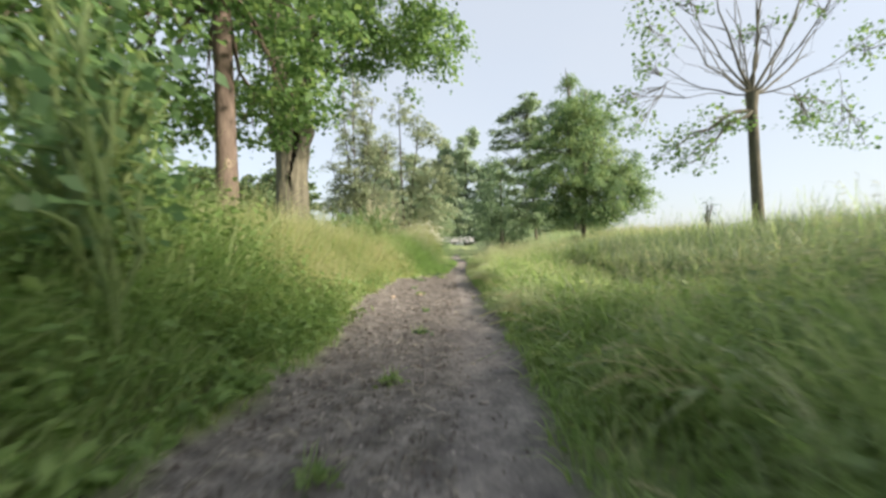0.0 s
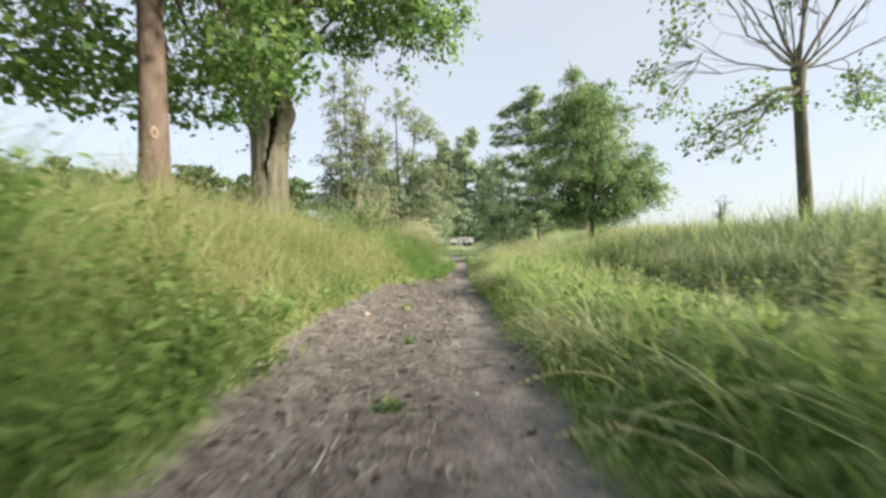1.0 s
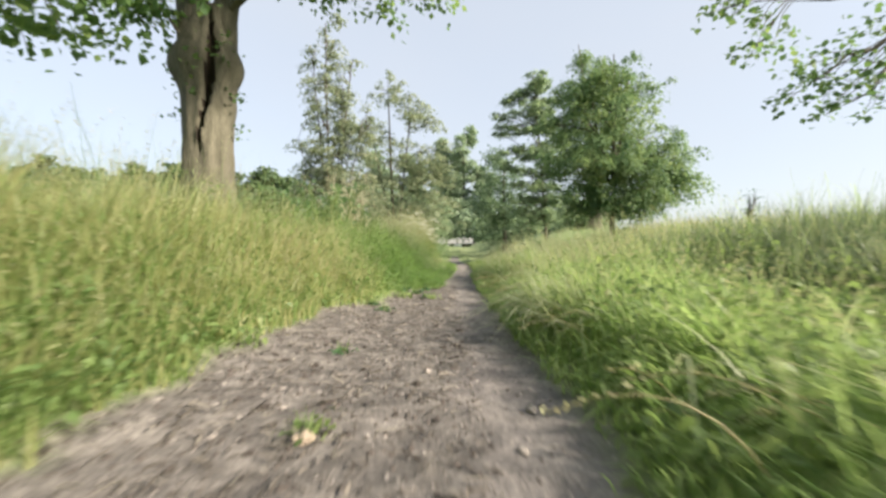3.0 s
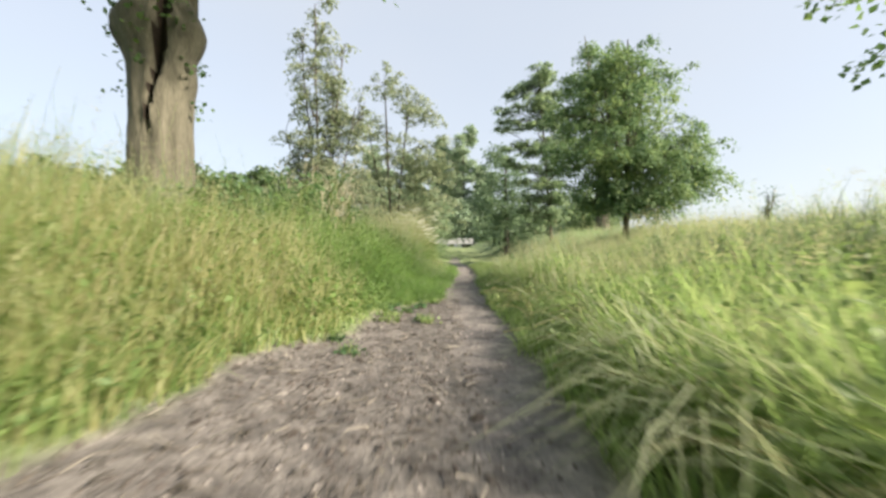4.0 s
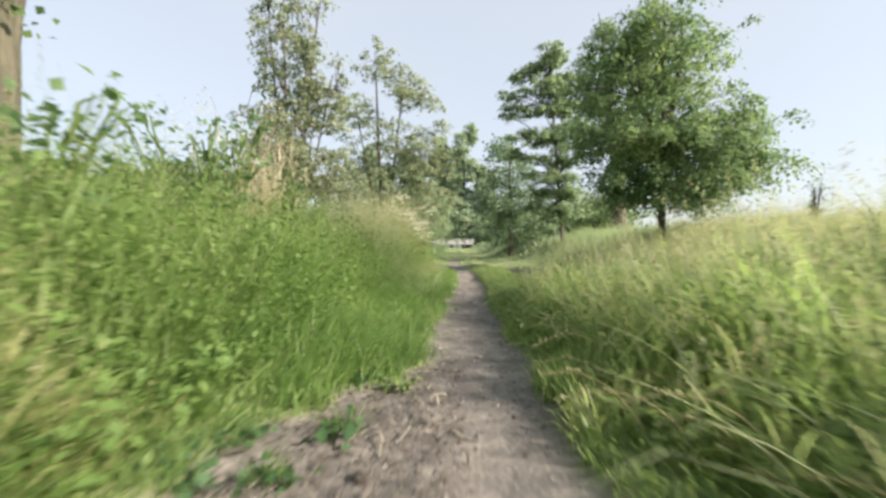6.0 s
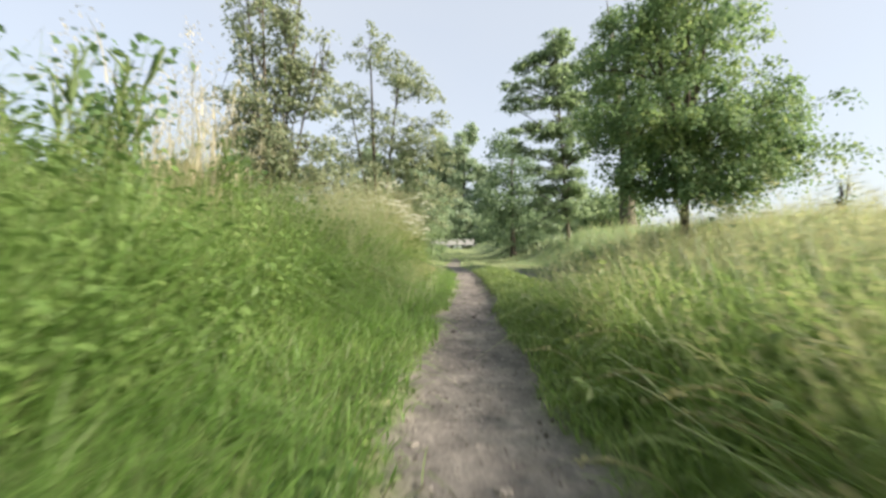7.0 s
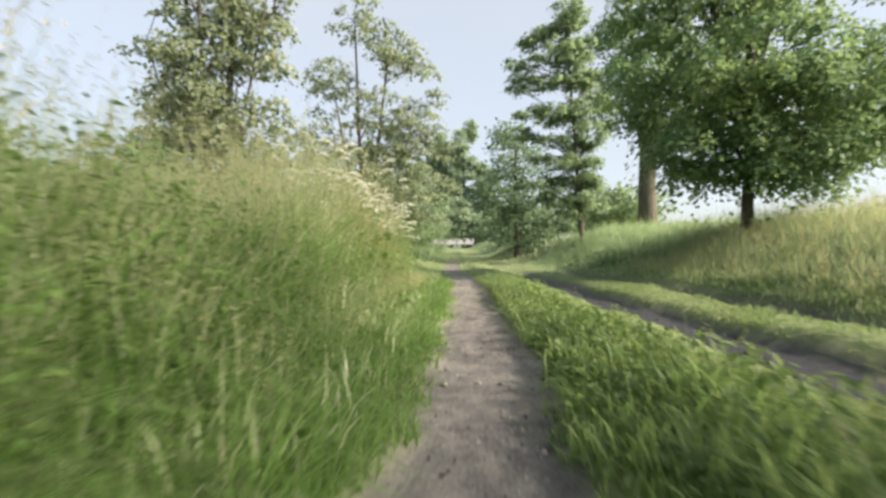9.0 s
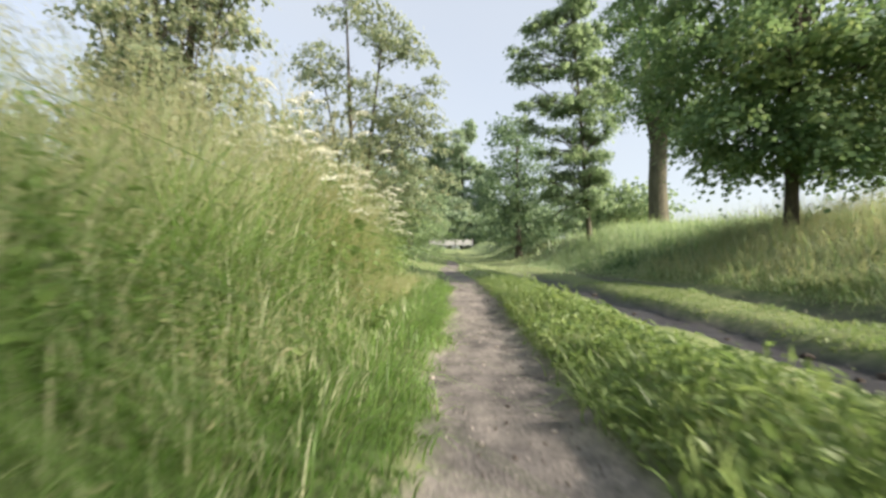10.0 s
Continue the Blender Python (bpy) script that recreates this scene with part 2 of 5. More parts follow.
def mesh_of(name, verts, faces, mats):
    """A mesh from arrays: faces is a list of (k, n) index arrays, one per polygon size; mats one material per array, or one for all."""
    me = bpy.data.meshes.new(name)
    verts = np.asarray(verts, np.float32).reshape(-1, 3)
    loops = np.concatenate([np.asarray(f).ravel() for f in faces]).astype(np.int32)
    sizes = np.concatenate([np.full(len(f), np.asarray(f).shape[1]) for f in faces])
    starts = np.concatenate([[0], np.cumsum(sizes)[:-1]]).astype(np.int32)
    me.vertices.add(len(verts))
    me.vertices.foreach_set("co", verts.ravel())
    me.loops.add(len(loops))
    me.loops.foreach_set("vertex_index", loops)
    me.polygons.add(len(sizes))
    me.polygons.foreach_set("loop_start", starts)
    me.update(calc_edges=True)
    me.validate()
    mats = mats if isinstance(mats, (list, tuple)) else [mats]
    for m in mats:
        me.materials.append(m)
    if len(mats) > 1:
        me.polygons.foreach_set("material_index", np.concatenate([np.full(len(f), i) for i, f in enumerate(faces)]).astype(np.int32))
    return me


def smooth(me):
    me.polygons.foreach_set("use_smooth", np.ones(len(me.polygons), bool))
    return me


def empty(name, x, y, z, label, category, group="", turn=0.0):
    ob = new(name)
    ob.empty_display_size = 0.1
    ob.matrix_basis = pose(x, y, z, 0, 0, turn)
    return tagged(ob, label, category, group)


def part(name, me, parent, label=""):
    ob = new(name, me)
    ob.parent = parent
    return tagged(ob, label)


def vnoise(x, y, seed=0):
    """Smooth value noise in 0..1 on arrays."""
    x, y = np.asarray(x, float), np.asarray(y, float)
    i, j = np.floor(x).astype(np.int64), np.floor(y).astype(np.int64)
    u, v = x - i, y - j
    u, v = u * u * (3 - 2 * u), v * v * (3 - 2 * v)

    def h(a, b):
        k = (a * 374761393 + b * 668265263 + seed * 974711) & 0x7FFFFFFF
        k = ((k ^ (k >> 13)) * 1274126177) & 0x7FFFFFFF
        return ((k ^ (k >> 16)) & 0xFFFF) / 65535.0

    return (h(i, j) * (1 - u) + h(i + 1, j) * u) * (1 - v) + (h(i, j + 1) * (1 - u) + h(i + 1, j + 1) * u) * v


def fract(x, y, seed=0, octaves=4):
    out, amp, tot = 0, 1.0, 0
    for k in range(octaves):
        out, tot = out + amp * vnoise(np.asarray(x) * 2 ** k, np.asarray(y) * 2 ** k, seed + k), tot + amp
        amp *= 0.55
    return out / tot


def step(a, b, x):
    t = np.clip((np.asarray(x, float) - a) / (b - a), 0, 1)
    return t * t * (3 - 2 * t)


# ---- the lie of the land ----
def path_mid(y):
    return 0.1 + 0.05 * np.sin(np.asarray(y) * 0.45) + 0.07 * step(11.3, 12.8, y) - 0.22 * step(17, 26, y)


def bare_left(y):
    """How far the bare shoulder reaches from the middle of the path to its side under the trees."""
    y = np.asarray(y, float)
    return 0.27 + 0.55 * step(9.6, 8.2, y) + 0.28 * step(2.0, 4.0, y) * step(7.4, 6.6, y)


def rise(x, y):
    """The banks at both sides of the path, and the slow fall of the path ahead."""
    x, y = np.asarray(x, float), np.asarray(y, float)
    bank = 0.10 * step(0.3, 0.9, x) + 0.30 * step(1.0, 3.6, x) + 0.28 * step(3.5, 7.5, x)
    strip = 0.06 * step(0.3, 0.7, x) - 0.14 * step(0.8, 1.8, x) + 0.03 * step(2.3, 2.8, x) + 0.38 * step(3.3, 6.2, x) + 0.28 * step(4.5, 7.5, x)
    far = step(10.2, 12.4, y)
    right = bank * (1 - far) + strip * far + 0.34 * step(12, 19, y) * step(2.6, 6.5, x) + 0.1 * step(19.5, 23, y) * step(3.2, 6, x) + 0.4 * step(24, 30, y) * step(4, 8, x)
    left = (0.10 * step(0.4, 1.3, -x) + 0.30 * step(1.0, 3.2, -x) + 0.15 * step(3, 6, -x))
    right = right - 0.08 * step(0.5, 1.3, x) * step(3.4, 2.0, x) * step(2.4, 3.4, y) * step(7.4, 6.4, y)
    return right + left - 0.009 * np.clip(y, -20, 16) + 1.35 * step(45, 112, y)


def ruts(x, y):
    """0..1 where a wheel has cut into the earth."""
    x, y = np.asarray(x, float), np.asarray(y, float)
    w = 0.30 + 0.34 * (fract(y * 0.9, x * 0.4, 31) - 0.5)
    on = step(10, 12, y)
    one = 1 - step(w * (0.5 + 0.3 * on), w * (1.1 + 0.35 * on), np.abs(x - 2.0 - 0.06 * on - 0.08 * np.sin(y * 0.5)))
    two = 1 - step(w * 0.45, w, np.abs(x - 3.4 - 0.08 * np.sin(y * 0.5)))
    along = 0.5 * step(2.6, 3.6, y) * step(7.6, 6.4, y) * (0.4 + 1.2 * fract(x * 0.9, y * 0.9, 33)) + step(11.4, 12.8, y) * step(26, 21, y)
    return np.clip((one + two * 0.9) * along, 0, 1)


def bareness(x, y):
    x, y = np.asarray(x, float), np.asarray(y, float)
    d = x - path_mid(y)
    n = fract(x * 4, y * 4, 3) - 0.5
    wide = 0.05 * step(7.4, 8.6, y) + 0.04 * step(11.5, 13, y)
    right = 1 - step(0.12, 0.22, d - wide + n * 0.16)
    left = 1 - step(-0.04, 0.08, -d - bare_left(y) + n * 0.3)
    return np.clip(right * left * step(44, 36, y), 0, 1)


def height(x, y):
    x, y = np.asarray(x, float), np.asarray(y, float)
    b = bareness(x, y)
    z = rise(x, y) - 0.12 * ruts(x, y)
    z = z + b * (0.035 * (fract(x * 5, y * 5, 11) - 0.5) + 0.018 * (fract(x * 22, y * 22, 12) - 0.5)) - 0.02 * b
    z = z + 0.16 * (fract(x * 0.5, y * 0.5, 13) - 0.5) * (step(0.6, 2.5, np.abs(x))) + (1 - b) * 0.05 * (fract(x * 3, y * 3, 14) - 0.5)
    return z


def lines(fine, stops):
    """Grid lines: fine spacing in the middle stretch, growing outwards to the horizon."""
    a, b, h = fine
    mid = np.arange(a, b + h / 2, h)
    lo, hi, out_lo, out_hi = a, b, [], []
    s = h
    while lo > stops[0]:
        s = min(s * 1.18, 400)
        lo -= s
        out_lo.append(lo)
    s = h
    while hi < stops[1]:
        s = min(s * 1.18, 400)
        hi += s
        out_hi.append(hi)
    return np.concatenate([out_lo[::-1], mid, out_hi])


def build_ground():
    xs, ys = lines((-1.3, 2.0, 0.034), (-3000, 3000)), lines((-0.6, 17.0, 0.048), (-1500, 4000))
    gx, gy = np.meshgrid(xs, ys)
    gz = height(gx, gy)
    nx, ny = len(xs), len(ys)
    i = np.arange(nx * ny).reshape(ny, nx)
    q = np.stack([i[:-1, :-1], i[:-1, 1:], i[1:, 1:], i[1:, :-1]], -1).reshape(-1, 4)
    me = mesh_of("ground", np.stack([gx, gy, gz], -1), [q], SOIL)
    for key, val in (("bare", bareness(gx, gy)), ("rut", ruts(gx, gy)), ("shoulder", step(0.10, 0.24, path_mid(gy) - gx + 0.35 * (fract(gx * 3, gy * 3, 15) - 0.5)) * step(10.5, 9.0, gy))):
        at = me.attributes.new(key, "FLOAT", "POINT")
        at.data.foreach_set("value", val.ravel().astype(np.float32))
    smooth(me)
    return tagged(new("ground", me), "trodden earth path between rough grass banks", "ground", kind="structure")


build_ground()

# ---- grass ----
def blades(x, y, tall, wide, bend, segs=3, z=None, lean=None):
    """Curved tapering blades; arrays of roots, lengths and widths. Returns vertices, quads and triangles."""
    n = len(x)
    z = height(x, y) - 0.01 if z is None else z
    if lean is None:
        tuft = 5.0 * (fract(x * 2.3, y * 2.3, 77, 2) - 0.5)
        a = np.where(x > path_mid(y), 3.0 + rng.normal(0, 1.6, n), 0.6 + rng.normal(0, 1.1, n)) + tuft
        bend = bend * (0.45 + 1.1 * fract(x * 1.9 + 40, y * 1.9, 78, 2))
    else:
        a = lean
    dx, dy = np.cos(a), np.sin(a)
    b = bend * rng.uniform(0.3, 1.7, n)
    f = a + np.pi / 2 + rng.normal(0, 0.7, n)
    wx, wy = np.cos(f), np.sin(f)
    vs = []
    for k in range(segs):
        t = k / segs
        out = tall * b * t * t
        up = tall * t * (1 - 0.35 * b * t)
        w = wide * 0.5 * (1 - 0.55 * t)
        cx, cy, cz = x + dx * out, y + dy * out, z + up
        vs += [np.stack([cx - wx * w, cy - wy * w, cz], -1), np.stack([cx + wx * w, cy + wy * w, cz], -1)]
    vs.append(np.stack([x + dx * tall * b, y + dy * tall * b, z + tall * np.clip(1 - 0.35 * b - 0.2 * b * b, 0.15, 1)], -1))
    k = 2 * segs + 1
    v = np.stack(vs, 1).reshape(-1, 3)
    o = (np.arange(n) * k)[:, None]
    quads = np.concatenate([o + np.array([2 * s, 2 * s + 1, 2 * s + 3, 2 * s + 2]) for s in range(segs - 1)])
    tris = o + np.array([2 * segs - 2, 2 * segs - 1, 2 * segs])
    return v, quads, tris


def grass_tall(x, y):
    """Height of the sward by place."""
    x, y = np.asarray(x, float), np.asarray(y, float)
    d = x - path_mid(y)
    left = -d - bare_left(y)
    edge = 0.3 * step(7.6, 9.2, y) + 0.45 * step(15.5, 18, y)
    full = 0.40 + 0.06 * step(7.5, 9.5, y) + 0.10 * step(9.5, 12, y)
    lo = 0.12 + 0.06 * step(0, 0.2, left) + full * step(edge, 0.8 + 1.3 * edge, left) + 0.10 * step(1.6, 2.4, left)
    lo = lo + 0.27 * step(1.9, 2.8, left) * step(5.0, 7.0, y) * step(12.5, 10.8, y)
    lo = lo + 0.24 * step(3.4, 2.2, y) * step(0.2, 0.8, left)
    lo = lo + 0.38 * step(13.2, 14.6, y) * step(18.2, 16.5, y) * step(0.55, 1.0, left) * step(1.9, 1.4, left)
    low_strip = step(10.7, 12.4, y)
    beside = step(2.2, 3.2, y) * step(7.0, 6.0, y)
    verge = 0.11 + 0.15 * step(0.22, 0.6, d) + 0.03 * beside + 0.16 * step(0.4, 1.0, d) * (1 - 0.7 * beside) + 0.2 * step(2.2, 4.2, d)
    verge = verge * (1 + 0.18 * step(5.2, 5.9, y) * step(7.4, 6.8, y) * step(2.2, 1.2, d) - (0.4 * step(6.9, 7.4, y) * step(8.8, 8.2, y) + 0.3 * step(0.8, 1.6, y) * step(5.6, 5.0, y)) * step(2.4, 1.4, d))
    verge = verge - 0.09 * beside * step(0.65, 1.0, d) * step(2.7, 2.3, d)
    mown = 0.11 - 0.065 * step(0.55, 1.1, d) + 0.025 * step(2.2, 2.7, d) + 0.42 * step(2.6, 6.0, d)
    ro = verge * (1 - low_strip) + mown * low_strip
    near_rut = np.clip(1 - ruts(x - 0.15, y) * 0.5 - ruts(x + 0.15, y) * 0.5 - ruts(x + 0.5, y) * 0.3 - low_strip * np.maximum(ruts(x + 0.3, y), ruts(x + 0.6, y)) * 0.5, 0.25, 1)
    near_rut = np.where((x > 2.45) & (y > 10), np.maximum(near_rut, 0.65), near_rut)
    g = np.where(d < 0, lo, ro * near_rut)
    rough = low_strip * step(0.0, 0.2, d) * step(3.6, 2.8, d)
    return g * (0.75 + 0.5 * fract(x * 1.3, y * 1.3, 21)) * (0.5 + 1.0 * fract(x * 4.2, y * 4.2, 23, 2)) * (1 + rough * (2.2 * fract(x * 3.5, y * 3.5, 22) - 1.0))


def sow(n, x0, x1, y0, y1, stand=0.0):
    x, y = rng.uniform(x0, x1, n), rng.uniform(y0, y1, n)
    keep = (rng.random(n) > bareness(x, y) * 1.02) & (rng.random(n) > ruts(x, y) * 0.97)
    keep &= rng.random(n) > 0.9 * np.maximum(ruts(x + 0.2, y), ruts(x + 0.34, y)) * step(8.5, 8, y)
    keep &= rng.random(n) > stand * step(-1.5, -1.2, x) * step(-0.45, -0.6, x) * step(14.6, 15.2, y) * step(18.6, 18, y)
    clump = 0.15 + 1.35 * fract(x * 5, y * 5, 41, 2)
    keep &= rng.random(n) < clump
    return x[keep], y[keep]


def grass_patch(name, label, n, x0, x1, y0, y1, wide, bend, mat, segs=3, scale=1.0):
    x, y = sow(n, x0, x1, y0, y1, 0.0 if mat is DRY else 0.8)
    tall = grass_tall(x, y) * rng.uniform(0.55, 1.25, len(x)) * scale
    v, q, t = blades(x, y, tall, wide * rng.uniform(0.6, 1.4, len(x)), bend, segs)
    return tagged(new(name, mesh_of(name, v, [q, t], [mat, mat])), label, "grass", kind="stuff")


grass_patch("tall_grass", "long green meadow grass on the bank under the trees", 36000, -2.6, -1.1, -0.8, 20, 0.013, 0.5, GRASS, 3)
grass_patch("edge_grass", "soft green grass along the foot of the bank", 36000, -1.2, 0.3, -0.8, 9.2, 0.0075, 0.75, GRASS, 3)
grass_patch("edge_grass", "soft fine grass at the narrow part of the path", 30000, -1.3, 0.3, 8.8, 19, 0.0068, 0.8, LUSH, 4, 1.0)
grass_patch("edge_grass", "dark green undergrowth of grass beside the narrow path", 16000, -1.3, 0.3, 8.8, 19, 0.0064, 0.95, LOW, 4, 1.05)
grass_patch("dry_grass", "pale half-dry grass blades among the green bank", 18000, -2.8, -0.8, 3.0, 8.5, 0.010, 0.4, DRY, 3, 1.1)
grass_patch("pale_grass", "pale green grass blades among the bank growth", 12000, -2.8, -0.3, 11.8, 20, 0.010, 0.45, PALE, 3, 1.05)
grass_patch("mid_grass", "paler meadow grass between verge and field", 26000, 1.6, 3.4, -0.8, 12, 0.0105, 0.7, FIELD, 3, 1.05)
grass_patch("slope_grass", "pale fine grass on the slope above the ruts", 26000, 3.3, 9, 11.5, 21, 0.009, 0.7, PALE, 3, 0.9)
grass_patch("verge_grass", "long arching grass beside the path and ruts", 36000, 0.15, 1.9, -0.8, 13, 0.0095, 0.55, GRASS, 4, 0.96)
grass_patch("verge_foot", "dense green grass at the edge of the path", 17000, 0.18, 0.8, -0.8, 11.5, 0.007, 0.55, GRASS, 3, 1.0)
grass_patch("bank_grass", "tall meadow grass with dry tips behind the verge", 52000, -9, -2.3, -5, 30, 0.013, 0.5, GRASS_FAR, 2)
# one field in two tones: the slope's sunlit brightness is put into its blade colour
grass_patch("field_grass", "darker-toned meadow grass on the rising field", 50000, 3.1, 11, -5, 13, 0.012, 0.5, FIELD, 2)
grass_patch("field_grass", "short meadow grass on the slope before the maple, coloured lighter as if sunlit", 46000, 3.1, 11, 12.5, 30, 0.012, 0.6, GRASS_FAR, 2, 1.0)
grass_patch("far_grass", "distant rough meadow grass", 42000, -45, 45, 18, 105, 0.06, 0.5, GRASS_FAR, 2)
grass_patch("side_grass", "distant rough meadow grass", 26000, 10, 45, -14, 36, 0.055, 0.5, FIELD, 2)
grass_patch("side_grass", "distant rough meadow grass", 22000, -40, -8, -14, 30, 0.055, 0.5, GRASS_FAR, 2)
grass_patch("back_grass", "rough meadow grass behind the start of the path", 14000, -10, 11, -14, -0.6, 0.03, 0.5, GRASS_FAR, 2)


def seed_stalks(name, label, n, x0, x1, y0, y1, extra, lean=None, thick=0.0024, head=0.17, grains=9, keep=1.0, plump=1.0, stem=None):
    """Flowering grass: a thin stem and a loose nodding head of spikelets."""
    x, y = sow(n, x0, x1, y0, y1)
    g = grass_tall(x, y)
    ok = (g > 0.17) & (rng.random(len(x)) < keep)
    x, y, g = x[ok], y[ok], g[ok]
    n = len(x)
    a = rng.uniform(0, 2 * np.pi, n) if lean is None else rng.normal(lean, 0.8, n)
    tall = (g * rng.uniform(0.9, 1.35, n) + extra)
    b = rng.uniform(0.08, 0.5, n)
    z = height(x, y) - 0.01

    def at(t):
        return np.stack([x + np.cos(a) * tall * b * t * t, y + np.sin(a) * tall * b * t * t, z + tall * t * (1 - 0.3 * b * t)], -1)

    side = np.stack([-np.sin(a), np.cos(a), np.zeros(n)], -1)
    vs = []
    for t, w in ((0, 1), (0.4, 0.9), (0.75, 0.7), (1.0, 0.5)):
        c = at(t)
        vs += [c - side * thick * w * 0.5, c + side * thick * w * 0.5]
    v1 = np.stack(vs, 1).reshape(-1, 3)
    o = (np.arange(n) * 8)[:, None]
    q1 = np.concatenate([o + np.array([2 * k, 2 * k + 1, 2 * k + 3, 2 * k + 2]) for k in range(3)])
    hs = []
    for k in range(grains):
        t = 1.02 - (head / tall) * (k / grains) * rng.uniform(0.8, 1.2, n)
        c = np.stack([x + np.cos(a) * tall * b * t * t, y + np.sin(a) * tall * b * t * t, z + tall * t * (1 - 0.3 * b * t)], -1)
        d = rng.normal(0, 1, (n, 3)) * np.array([1, 1, 0.6]) + np.array([0, 0, 0.5])
        d /= np.linalg.norm(d, axis=1)[:, None]
        L = plump * (0.008 + 0.016 * (k / grains)) * rng.uniform(0.6, 1.4, n)[:, None]
        w = np.cross(d, rng.normal(0, 1, (n, 3)))
        w /= np.linalg.norm(w, axis=1)[:, None] + 1e-9
        hs.append(np.stack([c, c + d * L * 0.6 + w * 0.0018 * plump, c + d * L * 1.3, c + d * L * 0.6 - w * 0.0018 * plump], 1))
    v2 = np.concatenate(hs).reshape(-1, 3)
    q2 = np.arange(len(v2)).reshape(-1, 4) + len(v1)
    return tagged(new(name, mesh_of(name, np.concatenate([v1, v2]), [q1, q2], [stem or GRASS, SEED])), label, "grass", kind="stuff")


seed_stalks("flowering_grass", "beige flowering grass heads over the bank", 2600, -2.6, -1.0, 2.0, 19, 0.06)
seed_stalks("flowering_grass", "beige and pinkish seed haze over the sunny bank", 2200, -2.5, -0.75, 3.0, 8.5, 0.10, None, 0.0024, 0.2, 11, 1.0, 1.1, DRY)
seed_stalks("flowering_grass", "soft pale flowering grass haze at the end of the bank", 2600, -2.3, -0.5, 12.0, 16.5, 0.10, None, 0.0024, 0.22, 12, 1.0, 1.3, PALE)
seed_stalks("dry_stand", "beige dry grass stand below the cow parsley", 2700, -1.35, -0.5, 14.8, 18.4, 0.0, None, 0.004, 0.2, 9, 1.0, 1.2, STRAW)
grass_patch("dry_blades", "bleached grass blades below the cow parsley", 6000, -1.4, -0.5, 14.7, 18.4, 0.009, 0.5, DRY, 3, 1.0)
seed_stalks("plume_grass", "tall pale plume of flowering grass on the bank", 900, -1.9, -1.1, 13.2, 15.4, 0.06, None, 0.003, 0.26, 12, 1.0, 1.5, PALE)
seed_stalks("flowering_grass", "straw-coloured flowering grass heads over the verge", 4600, 0.4, 2.6, -0.6, 12.6, 0.09, None, 0.0026, 0.13, 9, 1.0, 1.15)
seed_stalks("flowering_grass", "bleached flowering grass on the sunny verge", 1700, 0.5, 2.2, 7.6, 11.6, 0.10, 2.6, 0.0028, 0.15, 9, 1.0, 1.2, PALE)
seed_stalks("flowering_grass", "pale flowering grass heads across the field", 5500, 3.0, 12, -1, 30, 0.08, None, 0.006, 0.2, 6)
seed_stalks("flowering_grass", "soft beige flowering grass on the slope below the maple", 6500, 3.6, 10, 12.0, 21, 0.04, None, 0.003, 0.22, 9, 1.0, 2.0, DRY)
seed_stalks("flowering_grass", "pale flowering grass heads on the upper bank", 4000, -8, -2.5, -1, 24, 0.10, None, 0.005, 0.2, 6)

def arching_blades():
    """Broad pale blades that hang out of the verge over the path's edge."""
    n = 420
    y = rng.uniform(0.2, 11.2, n)
    x = path_mid(y) + 0.40 + 0.75 * rng.random(n) ** 1.2
    v, q, t = blades(x, y, rng.uniform(0.26, 0.46, n), rng.uniform(0.005, 0.010, n), 0.9, 6, lean=3.0 + rng.normal(0, 0.9, n))
    return tagged(new("arching_blades", mesh_of("arching_blades", v, [q, t], [PALE, PALE])), "broad pale grass blades arching over the path", "grass", kind="stuff")


arching_blades()


def hanging_grass(name, label, n, x0, x1, y0, y1, mat, lean, wide, grow=1.0):
    """Longer blades that bow well over, many to a tussock."""
    k = n // 24
    tx, ty = sow(k * 2, x0, x1, y0, y1)
    i = rng.integers(0, len(tx), n)
    x, y = tx[i] + rng.normal(0, 0.035, n), ty[i] + rng.normal(0, 0.035, n)
    v, q, t = blades(x, y, grow * rng.uniform(0.5, 1.1, n) * (0.16 + grass_tall(tx, ty)[i] * 0.8), wide * rng.uniform(0.6, 1.3, n), 0.95, 4, lean=lean + rng.normal(0, 1.0, len(tx))[i] + rng.normal(0, 0.6, n))
    return tagged(new(name, mesh_of(name, v, [q, t], [mat, mat])), label, "grass", kind="stuff")


hanging_grass("hanging_grass", "tussocks of long bowed green grass on the verge", 3600, 0.45, 1.15, -0.6, 11.5, GRASS, 3.3, 0.0085)
hanging_grass("hanging_grass", "pale arching grass tussocks at the edge of the path", 330, 0.40, 0.60, 2.7, 3.6, PALE, 3.4, 0.008, 1.1)
hanging_grass("hanging_grass", "pale arching grass tussocks at the edge of the path", 340, 0.42, 0.66, 5.5, 6.5, PALE, 3.2, 0.008, 1.15)
hanging_grass("hanging_grass", "low bowed grass tufts between path and wheel ruts", 3200, 0.3, 1.3, 11.5, 19, LOW, np.pi, 0.007, 0.65)
hanging_grass("hanging_grass", "pale bowed grass tussocks on the bank under the trees", 2400, -2.4, -1.2, 2.2, 7.5, DRY, 0.2, 0.010)

